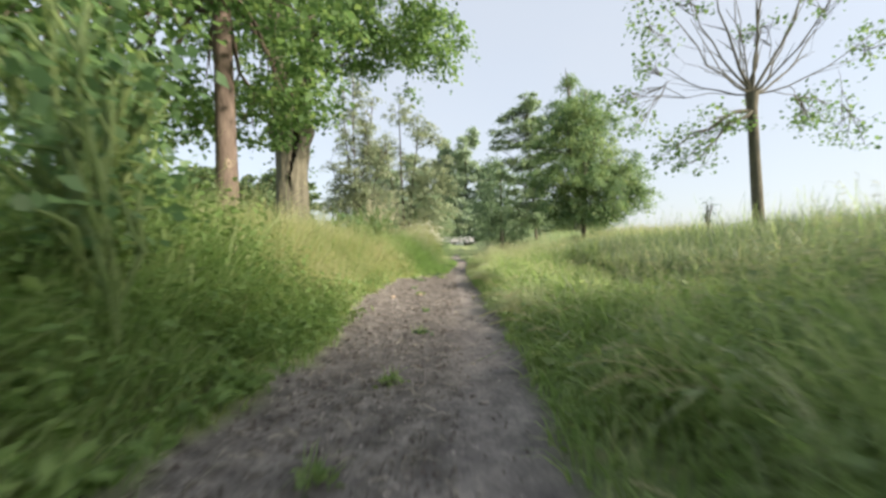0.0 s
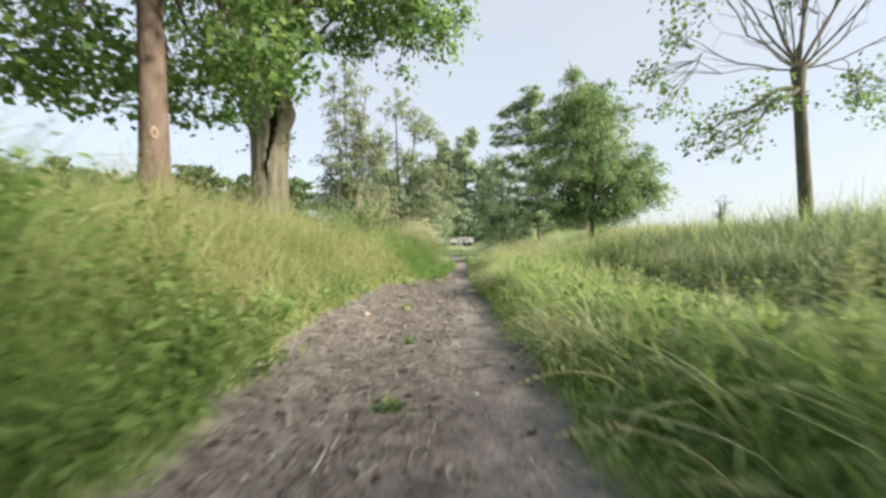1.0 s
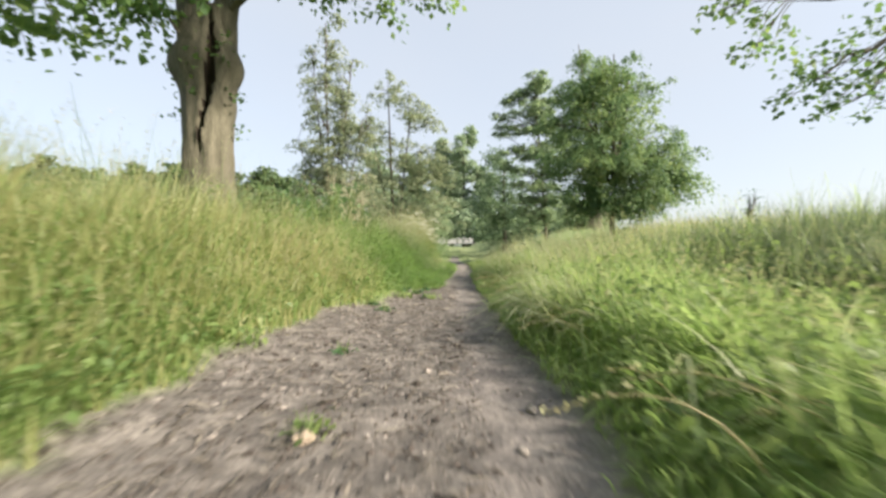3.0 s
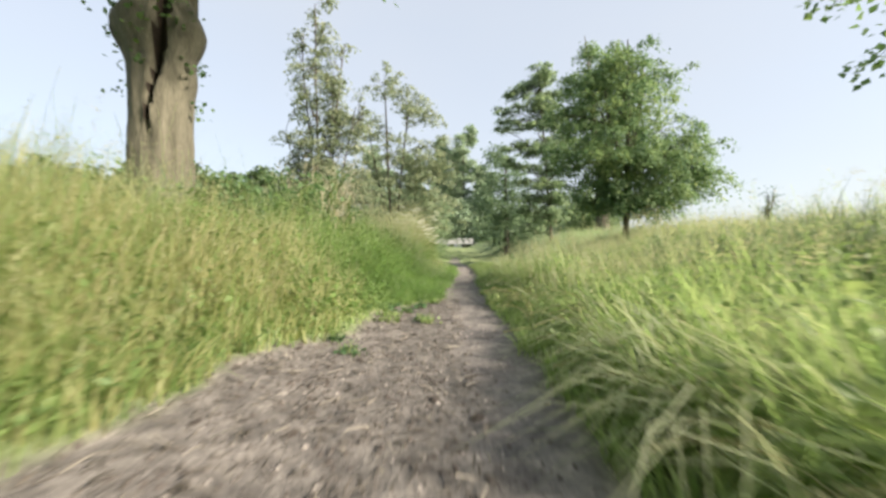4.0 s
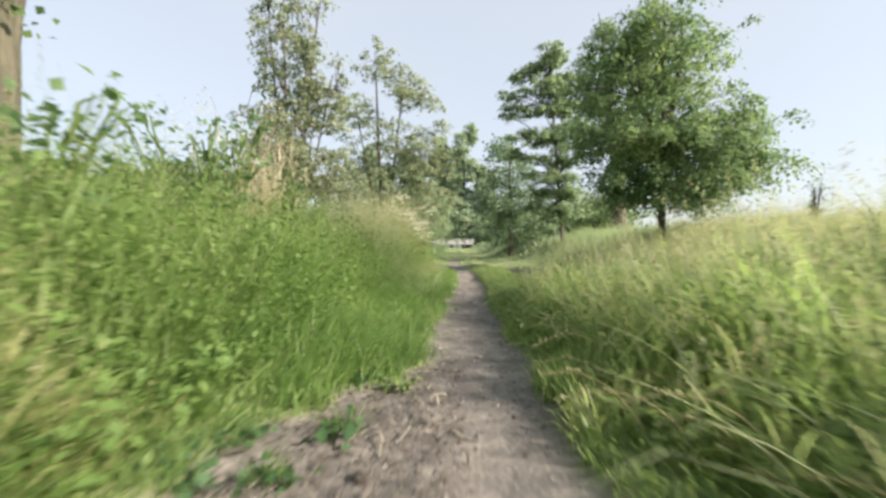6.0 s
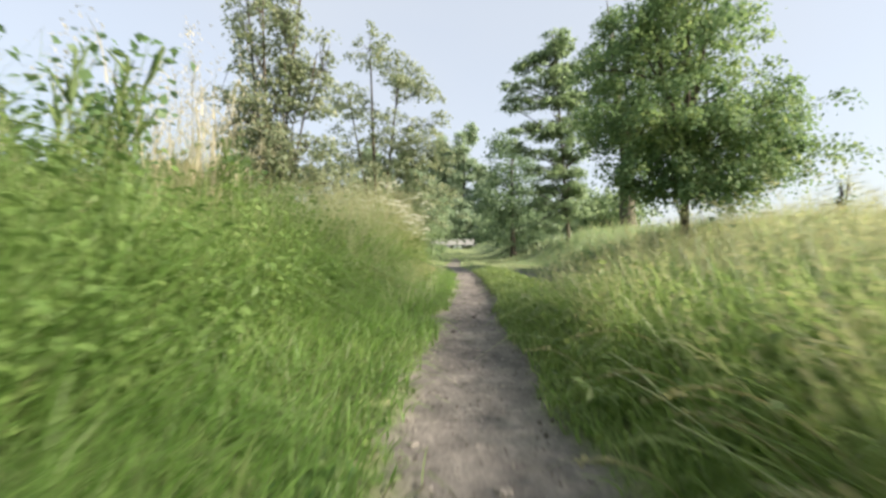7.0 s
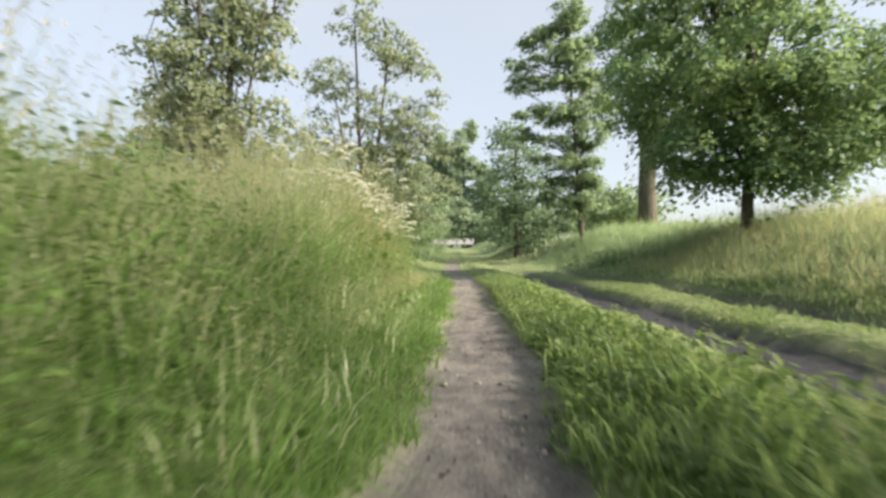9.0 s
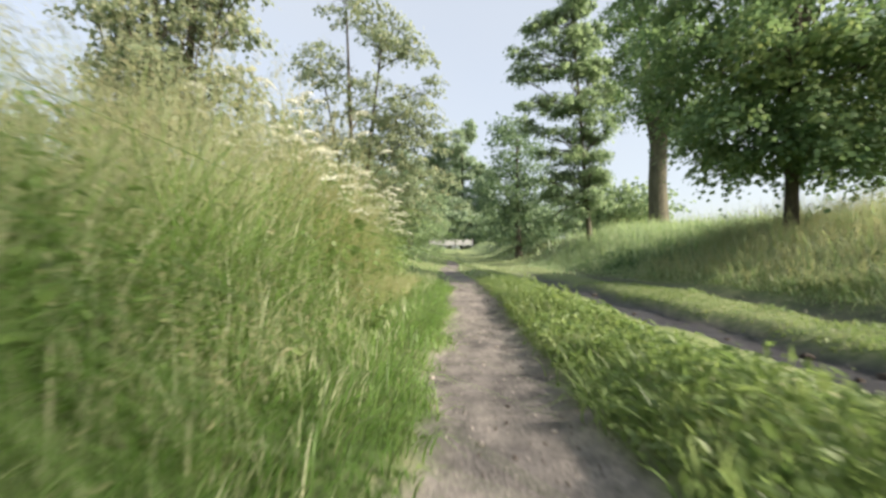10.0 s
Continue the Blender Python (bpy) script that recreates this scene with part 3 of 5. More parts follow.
# ---- trees ----
def tube(points, radii, sides=8):
    """A tapered tube along points."""
    p = np.asarray(points, float)
    d = np.gradient(p, axis=0)
    d /= np.linalg.norm(d, axis=1)[:, None] + 1e-9
    ref = np.array([0.31, 0.17, 0.93]) if abs(d[0][2]) < 0.8 else np.array([1.0, 0.1, 0.0])
    u = np.cross(d, ref)
    u /= np.linalg.norm(u, axis=1)[:, None]
    w = np.cross(d, u)
    a = np.arange(sides) * 2 * np.pi / sides
    r = np.asarray(radii, float)
    ring = p[:, None] + r[:, None, None] * (np.cos(a)[None, :, None] * u[:, None] + np.sin(a)[None, :, None] * w[:, None])
    i = np.arange(len(p) * sides).reshape(len(p), sides)
    q = np.stack([i[:-1], np.roll(i[:-1], -1, 1), np.roll(i[1:], -1, 1), i[1:]], -1).reshape(-1, 4)
    return ring.reshape(-1, 3), q


def join(pieces):
    vs, qs, o = [], [], 0
    for v, q in pieces:
        vs.append(v)
        qs.append(q + o)
        o += len(v)
    return np.concatenate(vs), np.concatenate(qs)


def bough(a, b, r0, r1, sag=0.0, n=6, wob=0.05):
    """A wandering limb from a to b; sag lifts (or drops) its middle."""
    a, b = np.asarray(a, float), np.asarray(b, float)
    t = np.linspace(0, 1, n)[:, None]
    p = a + (b - a) * t
    L = np.linalg.norm(b - a)
    p[:, 2] += (sag * L * np.sin(np.pi * t))[:, 0]
    p[1:-1] += rng.normal(0, wob * L, (n - 2, 3)) * 0.6
    return p, np.linspace(r0, r1, n)


def leaves(centres, size, droop=0.35, flat=0.6, slim=0.42):
    """Folded leaf blades (two quads each) round the given points."""
    n = len(centres)
    az = rng.uniform(0, 2 * np.pi, n)
    el = rng.normal(-droop, flat, n)
    d = np.stack([np.cos(az) * np.cos(el), np.sin(az) * np.cos(el), np.sin(el)], -1)
    s = np.cross(d, np.stack([rng.normal(0, 0.5, n), rng.normal(0, 0.5, n), np.ones(n)], -1))
    s /= np.linalg.norm(s, axis=1)[:, None] + 1e-9
    nrm = np.cross(s, d)
    L = (size * rng.uniform(0.6, 1.35, n))[:, None]
    c = centres
    v = np.stack([c - d * L * 0.5, c + s * L * slim - d * L * 0.08 + nrm * L * 0.12, c + d * L * 0.5, c - s * L * slim - d * L * 0.08 + nrm * L * 0.12], 1).reshape(-1, 3)
    o = (np.arange(n) * 4)[:, None]
    return v, np.concatenate([o + np.array([0, 1, 2]), o + np.array([0, 2, 3])])


def spaced(c, r, gap, shell=0.55):
    """Points in a blob that keep their distance from one another."""
    got = []
    for p in in_blob(c, r, 260, shell):
        if all(((p - g) * np.array([1, 1, 1.8])).dot(p - g) > gap * gap for g in got):
            got.append(p)
    return np.array(got)


def leaf_pads(heads, mids, size, dense, radius, droop):
    """Each head carries one drooping shelf of leaves, thick in its middle and ragged at its rim."""
    n = len(heads)
    r = radius * rng.uniform(0.45, 1.35, n)
    out = (heads - mids) * np.array([1, 1, 0.35])
    out[:, 2] *= 0.4
    out /= np.linalg.norm(out, axis=1)[:, None] + 1e-6
    out = out + rng.normal(0, 0.3, (n, 3)) * np.array([1, 1, 0.3])
    out[:, 2] = 0
    out /= np.linalg.norm(out, axis=1)[:, None] + 1e-6
    count = np.maximum(8, dense * (r / radius) ** 2).astype(int)
    k = np.repeat(np.arange(n), count)
    m = len(k)
    a = rng.uniform(0, 2 * np.pi, m)
    lobes = 1 + 0.28 * np.sin(3 * a + k * 1.7) + 0.16 * np.sin(7 * a + k)
    q = rng.random(m) ** 0.6 * lobes * r[k]
    side = np.stack([-out[:, 1], out[:, 0], np.zeros(n)], -1)
    u, w = np.cos(a) * q, np.sin(a) * q
    c = heads[k] + out[k] * (u * 1.15)[:, None] + side[k] * (w * 0.85)[:, None]
    c[:, 2] += 0.22 * r[k] - droop * q * q / r[k] - 0.35 * droop * u + rng.normal(0, 0.2, m) * r[k] - np.abs(rng.normal(0, 0.16, m)) * r[k]
    d = out[k] * np.cos(a)[:, None] + side[k] * np.sin(a)[:, None] + rng.normal(0, 0.45, (m, 3))
    d[:, 2] -= 0.45 + 0.5 * q / r[k]
    d /= np.linalg.norm(d, axis=1)[:, None]
    up = np.stack([rng.normal(0, 0.35, m), rng.normal(0, 0.35, m), np.ones(m)], -1) + out[k] * (0.9 * u / r[k])[:, None]
    s = np.cross(d, up)
    s /= np.linalg.norm(s, axis=1)[:, None] + 1e-9
    nrm = np.cross(s, d)
    L = (size * rng.uniform(0.6, 1.35, m))[:, None]
    v = np.stack([c - d * L * 0.5, c + s * L * 0.43 - d * L * 0.05 - nrm * L * 0.1, c + d * L * 0.5 - nrm * L * 0.06, c - s * L * 0.43 - d * L * 0.05 - nrm * L * 0.1], 1).reshape(-1, 3)
    o = (np.arange(m) * 4)[:, None]
    return v, np.concatenate([o + np.array([0, 1, 2]), o + np.array([0, 2, 3])])


def in_blob(c, r, n, shell=0.5):
    d = rng.normal(0, 1, (n, 3))
    d /= np.linalg.norm(d, axis=1)[:, None]
    rad = rng.random(n) ** (1 / 3) * (1 - shell) + shell * rng.uniform(0.75, 1.0, n)
    return np.asarray(c) + d * rad[:, None] * np.asarray(r)


def tree(name, x, y, label, trunk, blobs, bark, leaf, leaf_size, per, twig=0.35, sides=10, z=None, droop=0.35, group="", shell=0.45, low=1.0, kind_of="tree", squash=0.4, sprays=5, turn=0.0, clumps=False):
    """trunk: list of stems, each a list of (x, y, z, radius) from the root; blobs: (x, y, z, rx, ry, rz, clusters) of the crown; per: leaves in a cluster."""
    z = float(height(x, y)) - 0.05 if z is None else z
    ob = empty(name, x, y, z, label, kind_of, group, turn)
    ct, st = math.cos(radians(turn)), math.sin(radians(turn))
    blobs = [(bx * ct + by * st, by * ct - bx * st, *rest) for bx, by, *rest in blobs]
    wood = []
    for s in trunk:
        s = np.asarray(s, float)
        wood.append(tube(s[:, :3], s[:, 3], sides))
    me = smooth(mesh_of("trunk", *[k if i == 0 else [k] for i, k in enumerate(join(wood))], bark))
    part("trunk", me, ob)
    joints = np.concatenate([np.asarray(s, float) for s in trunk])
    tips, mids, reach = [], [], []
    for bx, by, bz, rx, ry, rz, count in blobs:
        c = np.array([bx, by, bz])
        below = joints[(joints[:, 2] < bz + 0.2) & (joints[:, 2] > low)]
        below = below if len(below) else joints[joints[:, 2] > low - 0.3]
        k = below[np.argmin(np.linalg.norm(below[:, :3] - c + np.array([0, 0, 0.8]), axis=1))]
        p, r = bough(k[:3], c, min(k[3] * 0.5, 0.014 + 0.02 * np.linalg.norm(c - k[:3])), 0.01, 0.06)
        arms = [tube(p, r, 6)]
        if clumps:
            cs = spaced(c, (rx * 0.85, ry * 0.85, rz * 0.85), twig * 1.42)
        else:
            cs = in_blob(c, (rx, ry, rz), count, shell)
        out = np.stack([rng.normal(0, 1, sprays), rng.normal(0, 1, sprays), rng.normal(0, 0.6, sprays)], -1)
        out /= np.linalg.norm(out, axis=1)[:, None]
        ends = c + out * np.array([rx, ry, rz]) * rng.uniform(1.1, 1.4, (sprays, 1))
        if clumps:
            ends = c + out * np.array([rx, ry, rz]) * rng.uniform(1.0, 1.5, (sprays, 1))
            cs = np.concatenate([cs, ends]) if sprays else cs
        else:
            cs = np.concatenate([cs] + [c + (e - c) * f for e in ends for f in (np.array([[0.85]]), np.array([[0.95]]), np.array([[1.0]]))])
        tips.append(cs)
        mids.append(np.repeat(c[None], len(cs), 0))
        reach.append(np.repeat(np.array([[rx, ry, rz]]), len(cs), 0))
        for e in cs[:: max(1, len(cs) // 9)]:
            f = p[rng.integers(2, len(p))]
            pp, rr = bough(f, e, 0.010, 0.004, 0.04, 4)
            arms.append(tube(pp, rr, 4))
        v, q = join(arms)
        part("branch", smooth(mesh_of("branch", v, [q], bark)), ob)
    tips = np.concatenate(tips)
    if clumps:
        v, t = leaf_pads(tips, np.array([0, 0, 1.0]) * tips[:, 2:3], leaf_size, per, twig, droop)
        part("crown", mesh_of("crown", v, [t], leaf), ob)
        return ob
    pts = np.repeat(tips, per, 0) + np.clip(rng.normal(0, 1, (len(tips) * per, 3)), -1.7, 1.7) * np.array([twig, twig, twig * squash])
    v, t = leaves(pts, leaf_size, droop)
    part("crown", mesh_of("crown", v, [t], leaf), ob)
    return ob


def taper(points, r0, r1, lean=(0, 0), flare=1.25, n=7):
    h = points
    out = []
    for k in range(n):
        t = k / (n - 1)
        out.append((lean[0] * t + 0.03 * math.sin(5 * t + h), lean[1] * t + 0.03 * math.cos(4 * t), h * t, (r0 + (r1 - r0) * t) * (1 + (flare - 1) * math.exp(-9 * t))))
    return out


# slim roadside lime with a knot scar
slim = tree("lime_tree", -3.1, 5.25, "slim lime tree with reddish bark and hanging leaves", [taper(7.5, 0.14, 0.07)],
            [(-1.2, 0.3, 2.3, 0.9, 0.9, 0.6, 60), (-0.6, -1.4, 2.9, 1.0, 1.0, 0.7, 60), (0.9, -0.3, 3.3, 0.9, 0.9, 0.6, 50), (0.6, 0.9, 2.5, 0.7, 0.8, 0.6, 40), (-1.6, -1.0, 3.4, 1.1, 1.1, 0.9, 60), (0.2, 0, 5.0, 2.2, 2.2, 1.6, 170), (-2.2, 0.8, 2.9, 1.0, 1.0, 0.8, 60), (0.3, -2.6, 2.7, 0.9, 0.9, 0.7, 50), (-1.4, -2.6, 2.3, 1.0, 0.9, 0.7, 60), (-3.0, -0.6, 2.7, 0.9, 0.9, 0.8, 50), (-0.2, -2.5, 1.8, 0.8, 0.7, 0.4, 36), (-1.6, -1.6, 1.7, 0.8, 0.7, 0.4, 36), (0.2, 1.8, 2.75, 0.55, 0.5, 0.35, 14), (-0.6, 1.9, 2.5, 0.6, 0.6, 0.45, 18), (-1.4, 2.1, 2.5, 0.7, 0.6, 0.5, 18)], BARK_WARM, LIME, 0.105, 15, 0.18, low=3.0)
# old hollow lime
old = tree("old_lime_tree", -4.5, 10.85, "old forked lime tree with a hollow burred trunk",
           [[(-0.12, 0, 3.2, 0.2), (-0.24, 0, 3.75, 0.24), (-0.27, 0, 4.4, 0.213), (-0.4, 0.08, 6, 0.172), (-0.56, 0.16, 9, 0.082)],
            [(0.12, 0, 3.2, 0.2), (0.24, 0, 3.75, 0.25), (0.27, 0, 4.4, 0.221), (0.48, -0.08, 6, 0.172), (0.8, -0.16, 9.5, 0.082)]],
           [(2.8, -1.0, 5.6, 1.5, 1.6, 1.0, 120), (3.6, 1.0, 6.3, 1.4, 1.6, 1.1, 120), (1.4, -2.6, 4.9, 1.4, 1.4, 0.9, 110), (-1.6, -1.6, 6.4, 1.3, 1.4, 0.8, 90), (-2.6, 0.5, 6.6, 1.4, 1.4, 0.9, 80), (-0.6, -0.9, 4.4, 0.5, 0.5, 0.4, 24), (0, 0, 8.3, 3.6, 3.6, 2.4, 240), (1.8, 0.2, 5.6, 0.9, 1.0, 0.6, 70), (3.9, -2.0, 6.6, 1.2, 1.4, 0.9, 80), (-3.4, -2.2, 7.2, 1.2, 1.2, 0.8, 60)], BARK, LIME, 0.12, 90, 0.44, 18, low=3.2, turn=30.0, clumps=True, droop=0.5)


def bole(parent, turn):
    """The old trunk: ribbed, swollen by burrs below the fork and split by a leaning slit into a hollow, its shade
    painted near-black.
    """
    nz, na = 46, 64
    z, a = np.meshgrid(np.linspace(-0.15, 4.5, nz), np.arange(na) * 2 * np.pi / na, indexing="ij")
    world_a = a + radians(turn)
    girth = 0.428 + 0.16 * np.exp(-((z + 0.15) / 0.35) ** 2) - 0.015 * step(0.6, 2.2, z) - 0.12 * step(3.7, 4.4, z)
    burr = 0.19 * np.exp(-((z - 3.45) / 0.34) ** 2) * (0.45 + 0.55 * np.abs(np.cos(world_a - radians(33)))) + 0.05 * np.exp(-((z - 2.75) / 0.2) ** 2) * np.clip(np.cos(world_a - radians(20)), 0, 1)
    ribs = 0.014 * np.sin(7 * a + 1.3 * np.sin(1.4 * z)) + 0.008 * np.sin(15 * a + 2.0 * z)
    lumps = 0.05 * (fract(a * 2.2, z * 2.4, 91) - 0.5) + 0.02 * (fract(a * 9, z * 5, 92) - 0.5)
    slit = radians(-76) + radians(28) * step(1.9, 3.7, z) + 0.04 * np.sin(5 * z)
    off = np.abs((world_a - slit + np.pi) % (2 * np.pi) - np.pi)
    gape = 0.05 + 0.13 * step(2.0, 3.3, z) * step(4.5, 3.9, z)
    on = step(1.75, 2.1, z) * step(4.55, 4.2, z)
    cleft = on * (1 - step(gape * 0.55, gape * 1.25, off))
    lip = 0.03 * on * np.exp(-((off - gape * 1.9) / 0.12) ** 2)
    furrow = 0.05 * (1 - on) * np.exp(-(off / 0.16) ** 2) * step(0.8, 2.0, z)
    r = girth + burr + ribs + lumps + lip - furrow - 0.24 * cleft
    v = np.stack([r * np.cos(a), r * np.sin(a), z], -1).reshape(-1, 3)
    i = np.arange(nz * na).reshape(nz, na)
    q = np.stack([i[:-1], np.roll(i[:-1], -1, 1), np.roll(i[1:], -1, 1), i[1:]], -1).reshape(-1, 4)
    # the deep faces of the cleft take the painted shade
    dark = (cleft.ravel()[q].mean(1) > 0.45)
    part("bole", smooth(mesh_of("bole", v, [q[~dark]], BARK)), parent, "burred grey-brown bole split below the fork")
    part("hollow", smooth(mesh_of("hollow", v, [q[dark]], HOLLOW_SHADE)), parent, "hollow in the trunk with its deep shade painted on")


bole(old, 30.0)
# sparse tree with fanned limbs
fan = [[(0.10, 0, 0, 0.15), (0.08, 0, 0.5, 0.125), (0.0, 0, 2.0, 0.11), (-0.05, 0, 3.1, 0.105), (-0.06, 0, 3.5, 0.14)]]
for ex, ey, ez, er in ((-1.2, 0.2, 2.3, 0.045), (-2.2, -0.4, 1.9, 0.035), (-0.5, 0.5, 2.9, 0.06), (-0.1, -0.4, 3.0, 0.05), (0.45, 0.3, 2.9, 0.06), (1.0, -0.3, 2.6, 0.055), (1.8, 0.4, 1.7, 0.045), (-1.7, 0.9, 1.2, 0.03), (2.2, -0.5, 1.1, 0.03), (0.7, -1.6, 1.8, 0.035), (-0.9, -0.6, 2.6, 0.03), (1.5, 0.6, 2.3, 0.035), (-1.5, -0.2, 1.7, 0.026), (0.2, 0.8, 2.7, 0.03)):
    p, r = bough((-0.06, 0, 3.45), (-0.06 + ex, ey, 3.45 + ez), er * 0.7, er * 0.22, -0.10, 7, 0.02)
    fan.append([(*a, b) for a, b in zip(p, r)])
    for j in range(3):
        f = p[2 + j]
        e = f + np.array([0.5 * ex + rng.normal(0, 0.3), 0.5 * ey + rng.normal(0, 0.3), 0.45 * ez * rng.uniform(0.5, 1.1)]) * 0.55
        pp, rr = bough(f, e, er * 0.28, 0.004, 0.0, 4, 0.03)
        fan.append([(*a, b) for a, b in zip(pp, rr)])
tree("field_tree", 6.95, 9.6, "thin-leaved young tree with fanned bare limbs", fan,
     [(-1.2, -0.3, 2.75, 0.65, 0.6, 0.4, 27), (-1.9, -0.2, 2.2, 0.5, 0.5, 0.4, 27), (-1.5, -0.4, 1.9, 0.35, 0.4, 0.25, 9), (-2.7, -0.2, 2.75, 0.3, 0.4, 0.3, 12), (-2.6, -0.4, 4.9, 0.5, 0.5, 0.5, 21), (-2.3, 0.2, 4.2, 0.3, 0.4, 0.35, 11), (-3.0, 0.2, 3.4, 0.22, 0.3, 0.22, 8), (1.2, 0.0, 2.9, 0.5, 0.6, 0.35, 14), (1.9, 0.3, 3.3, 0.6, 0.6, 0.5, 24), (2.3, 0.2, 2.6, 0.5, 0.5, 0.3, 16), (0.5, 0.3, 5.2, 0.4, 0.5, 0.3, 7), (-1.4, 0.2, 5.8, 0.5, 0.4, 0.3, 8), (1.5, -0.3, 5.6, 0.5, 0.5, 0.4, 9), (0.2, 0, 6.6, 0.6, 0.5, 0.3, 7), (2.6, 0, 4.5, 0.6, 0.5, 0.5, 22)], BARK, LIME, 0.098, 7, 0.13, 12, low=3.2, sprays=2, squash=0.8)
# the broad maple
tree("maple_tree", 6.1, 19.5, "broad dense maple tree in full leaf", [taper(4.6, 0.105, 0.08, (0.05, 0)), [(0.08, 0, 3.2, 0.1), (0.5, 0.1, 4.6, 0.08), (0.7, 0.1, 6.6, 0.03)], [(0.06, 0, 2.6, 0.09), (-0.6, -0.1, 4.2, 0.07), (-0.8, 0, 6.2, 0.03)], [(0.1, 0, 4.4, 0.08), (0.1, 0, 7.4, 0.02)]],
     [(0.3, -0.6, 1.75, 1.8, 1.6, 0.5, 120), (1.35, 0, 2.1, 1.2, 1.4, 0.7, 60), (0.6, -0.4, 2.8, 2.2, 1.7, 0.5, 60), (0.3, -0.6, 1.45, 1.4, 1.3, 0.35, 60), (-0.8, 0, 1.6, 0.8, 1.2, 0.4, 40), (1.2, 0, 1.7, 0.7, 1.0, 0.35, 28), (-1.1, 0, 2.0, 0.9, 1.4, 0.6, 72), (2.2, 0.2, 2.5, 0.65, 0.9, 0.4, 30), (2.6, 0, 2.75, 0.35, 0.5, 0.3, 12), (-2.1, 0, 3.3, 0.6, 0.9, 0.5, 27), (-0.25, -0.8, 3.5, 2.0, 1.5, 0.9, 120), (-0.25, 0.9, 3.5, 2.0, 1.4, 0.9, 60), (-0.16, -0.5, 5.04, 1.55, 1.5, 0.9, 94), (-0.27, 0.8, 5.24, 1.6, 1.2, 0.9, 40), (-0.23, 0, 6.1, 1.3, 1.3, 0.7, 72), (-0.2, 0, 6.75, 0.8, 0.8, 0.4, 32), (1.45, 0, 4.3, 0.8, 0.9, 0.6, 35), (-1.94, 0, 4.66, 0.8, 0.9, 0.6, 32), (0.75, 0, 6.0, 0.5, 0.6, 0.5, 19), (2.0, 0, 3.5, 0.5, 0.7, 0.4, 19), (-1.5, 0, 5.92, 0.5, 0.6, 0.4, 16), (0.76, -1.2, 2.81, 0.9, 0.7, 0.6, 40), (-1.04, -1.2, 2.81, 0.9, 0.7, 0.6, 40)], BARK_DARK, MAPLE, 0.095, 125, 0.43, sprays=9, clumps=True, droop=0.6)
tree("lime_tree", 9.2, 30.3, "large leafy lime tree with a stout forked trunk", [[(0, 0, 0, 0.52), (0, 0, 0.75, 0.42), (-0.03, 0, 2.2, 0.38), (0.05, 0, 3.9, 0.37), (-0.4, 0, 6.3, 0.26), (-0.6, 0, 9, 0.12), (-1.0, 0, 12.6, 0.02)], [(0.05, 0, 3.5, 0.3), (0.6, 0.15, 6.3, 0.22), (0.9, 0, 9, 0.1)]],
     [(-1.2, 0, 5.7, 1.5, 1.8, 0.9, 80), (1.2, 0, 5.6, 1.8, 2.0, 1.2, 80), (0, 0, 7.8, 2.3, 2.3, 1.5, 110), (0.1, 0, 10.0, 1.6, 1.8, 1.1, 60), (-0.8, 0, 11.6, 0.45, 0.5, 0.5, 20), (-1.7, 0, 9.4, 0.9, 1.0, 0.7, 30), (1.4, -0.6, 4.8, 1.2, 1.3, 0.7, 36), (-1.8, 0, 7.4, 0.9, 1.0, 0.6, 30)], BARK, MAPLE, 0.13, 215, 0.68, sprays=4, clumps=True, droop=0.6, low=3.0)
def larch_tiers():
    """Rows of level sprays along a leaning stem, long on the open side and thinning to the tips."""
    out = [(-0.82, 0.0, 10.5, 0.22, 0.25, 0.4, 0)]
    for k in range(17):
        z = 1.5 + 8.6 * k / 16
        mid = -0.075 * z
        for side, far in ((-1, 2.6 - 0.16 * max(0, z - 8.6) ** 2 * 4), (1, 0.75 if z < 4.2 else 2.1 - 0.13 * z)):
            far *= rng.uniform(0.62, 1.05)
            n = 3 if side < 0 else 2
            for j in range(n):
                f = (j + 0.35) / (n - 0.35)
                out.append((mid + side * far * f, rng.normal(0, 0.35) * (1 - f), z + rng.normal(0, 0.24) + 0.15 * side - 0.1 * f, 0.62 * (1 - 0.55 * f), 0.6 * (1 - 0.5 * f), 0.24 * (1 - 0.5 * f), 0))
    return out


tree("feathery_tree", 5.75, 29.0, "tall feathery tree with tiered spreading branches", [taper(10.7, 0.10, 0.025, (-0.8, 0))], larch_tiers(), BARK, LARCH, 0.11, 60, 0.27, clumps=True, sprays=4, droop=0.3)
tree("dark_tree", 4.2, 38, "dark rounded tree behind the feathery tree", [taper(8.0, 0.2, 0.05)],
     [(0, 0, 6.5, 1.8, 1.8, 1.8, 100), (-1.0, 0, 4.2, 1.8, 1.8, 1.6, 110), (1.2, 0, 3.6, 2.0, 1.8, 1.6, 110), (-0.9, 0, 8.2, 0.6, 0.6, 0.6, 18), (0, 0, 1.8, 2.6, 2.0, 1.2, 100)], BARK_DARK, DEEP, 0.20, 18, 0.4)
# the sparse trees of the other side
def spires(stems, base, top_r, low_r, count):
    """Small ragged clusters up each stem, thinner towards its tip."""
    out = []
    for st in stems:
        st = np.asarray(st)
        for z in np.arange(base, st[-1, 2] + 0.25, 0.5):
            t = (z - base) / (st[-1, 2] - base)
            r = (low_r + (top_r - low_r) * t) * rng.uniform(0.6, 1.35)
            out.append((float(np.interp(z, st[:, 2], st[:, 0]) + rng.normal(0, 1.0 * r)), float(np.interp(z, st[:, 2], st[:, 1]) + rng.normal(0, 0.8 * r)), float(z), r, r, 0.30, int(count * r / low_r) + 4))
    return out


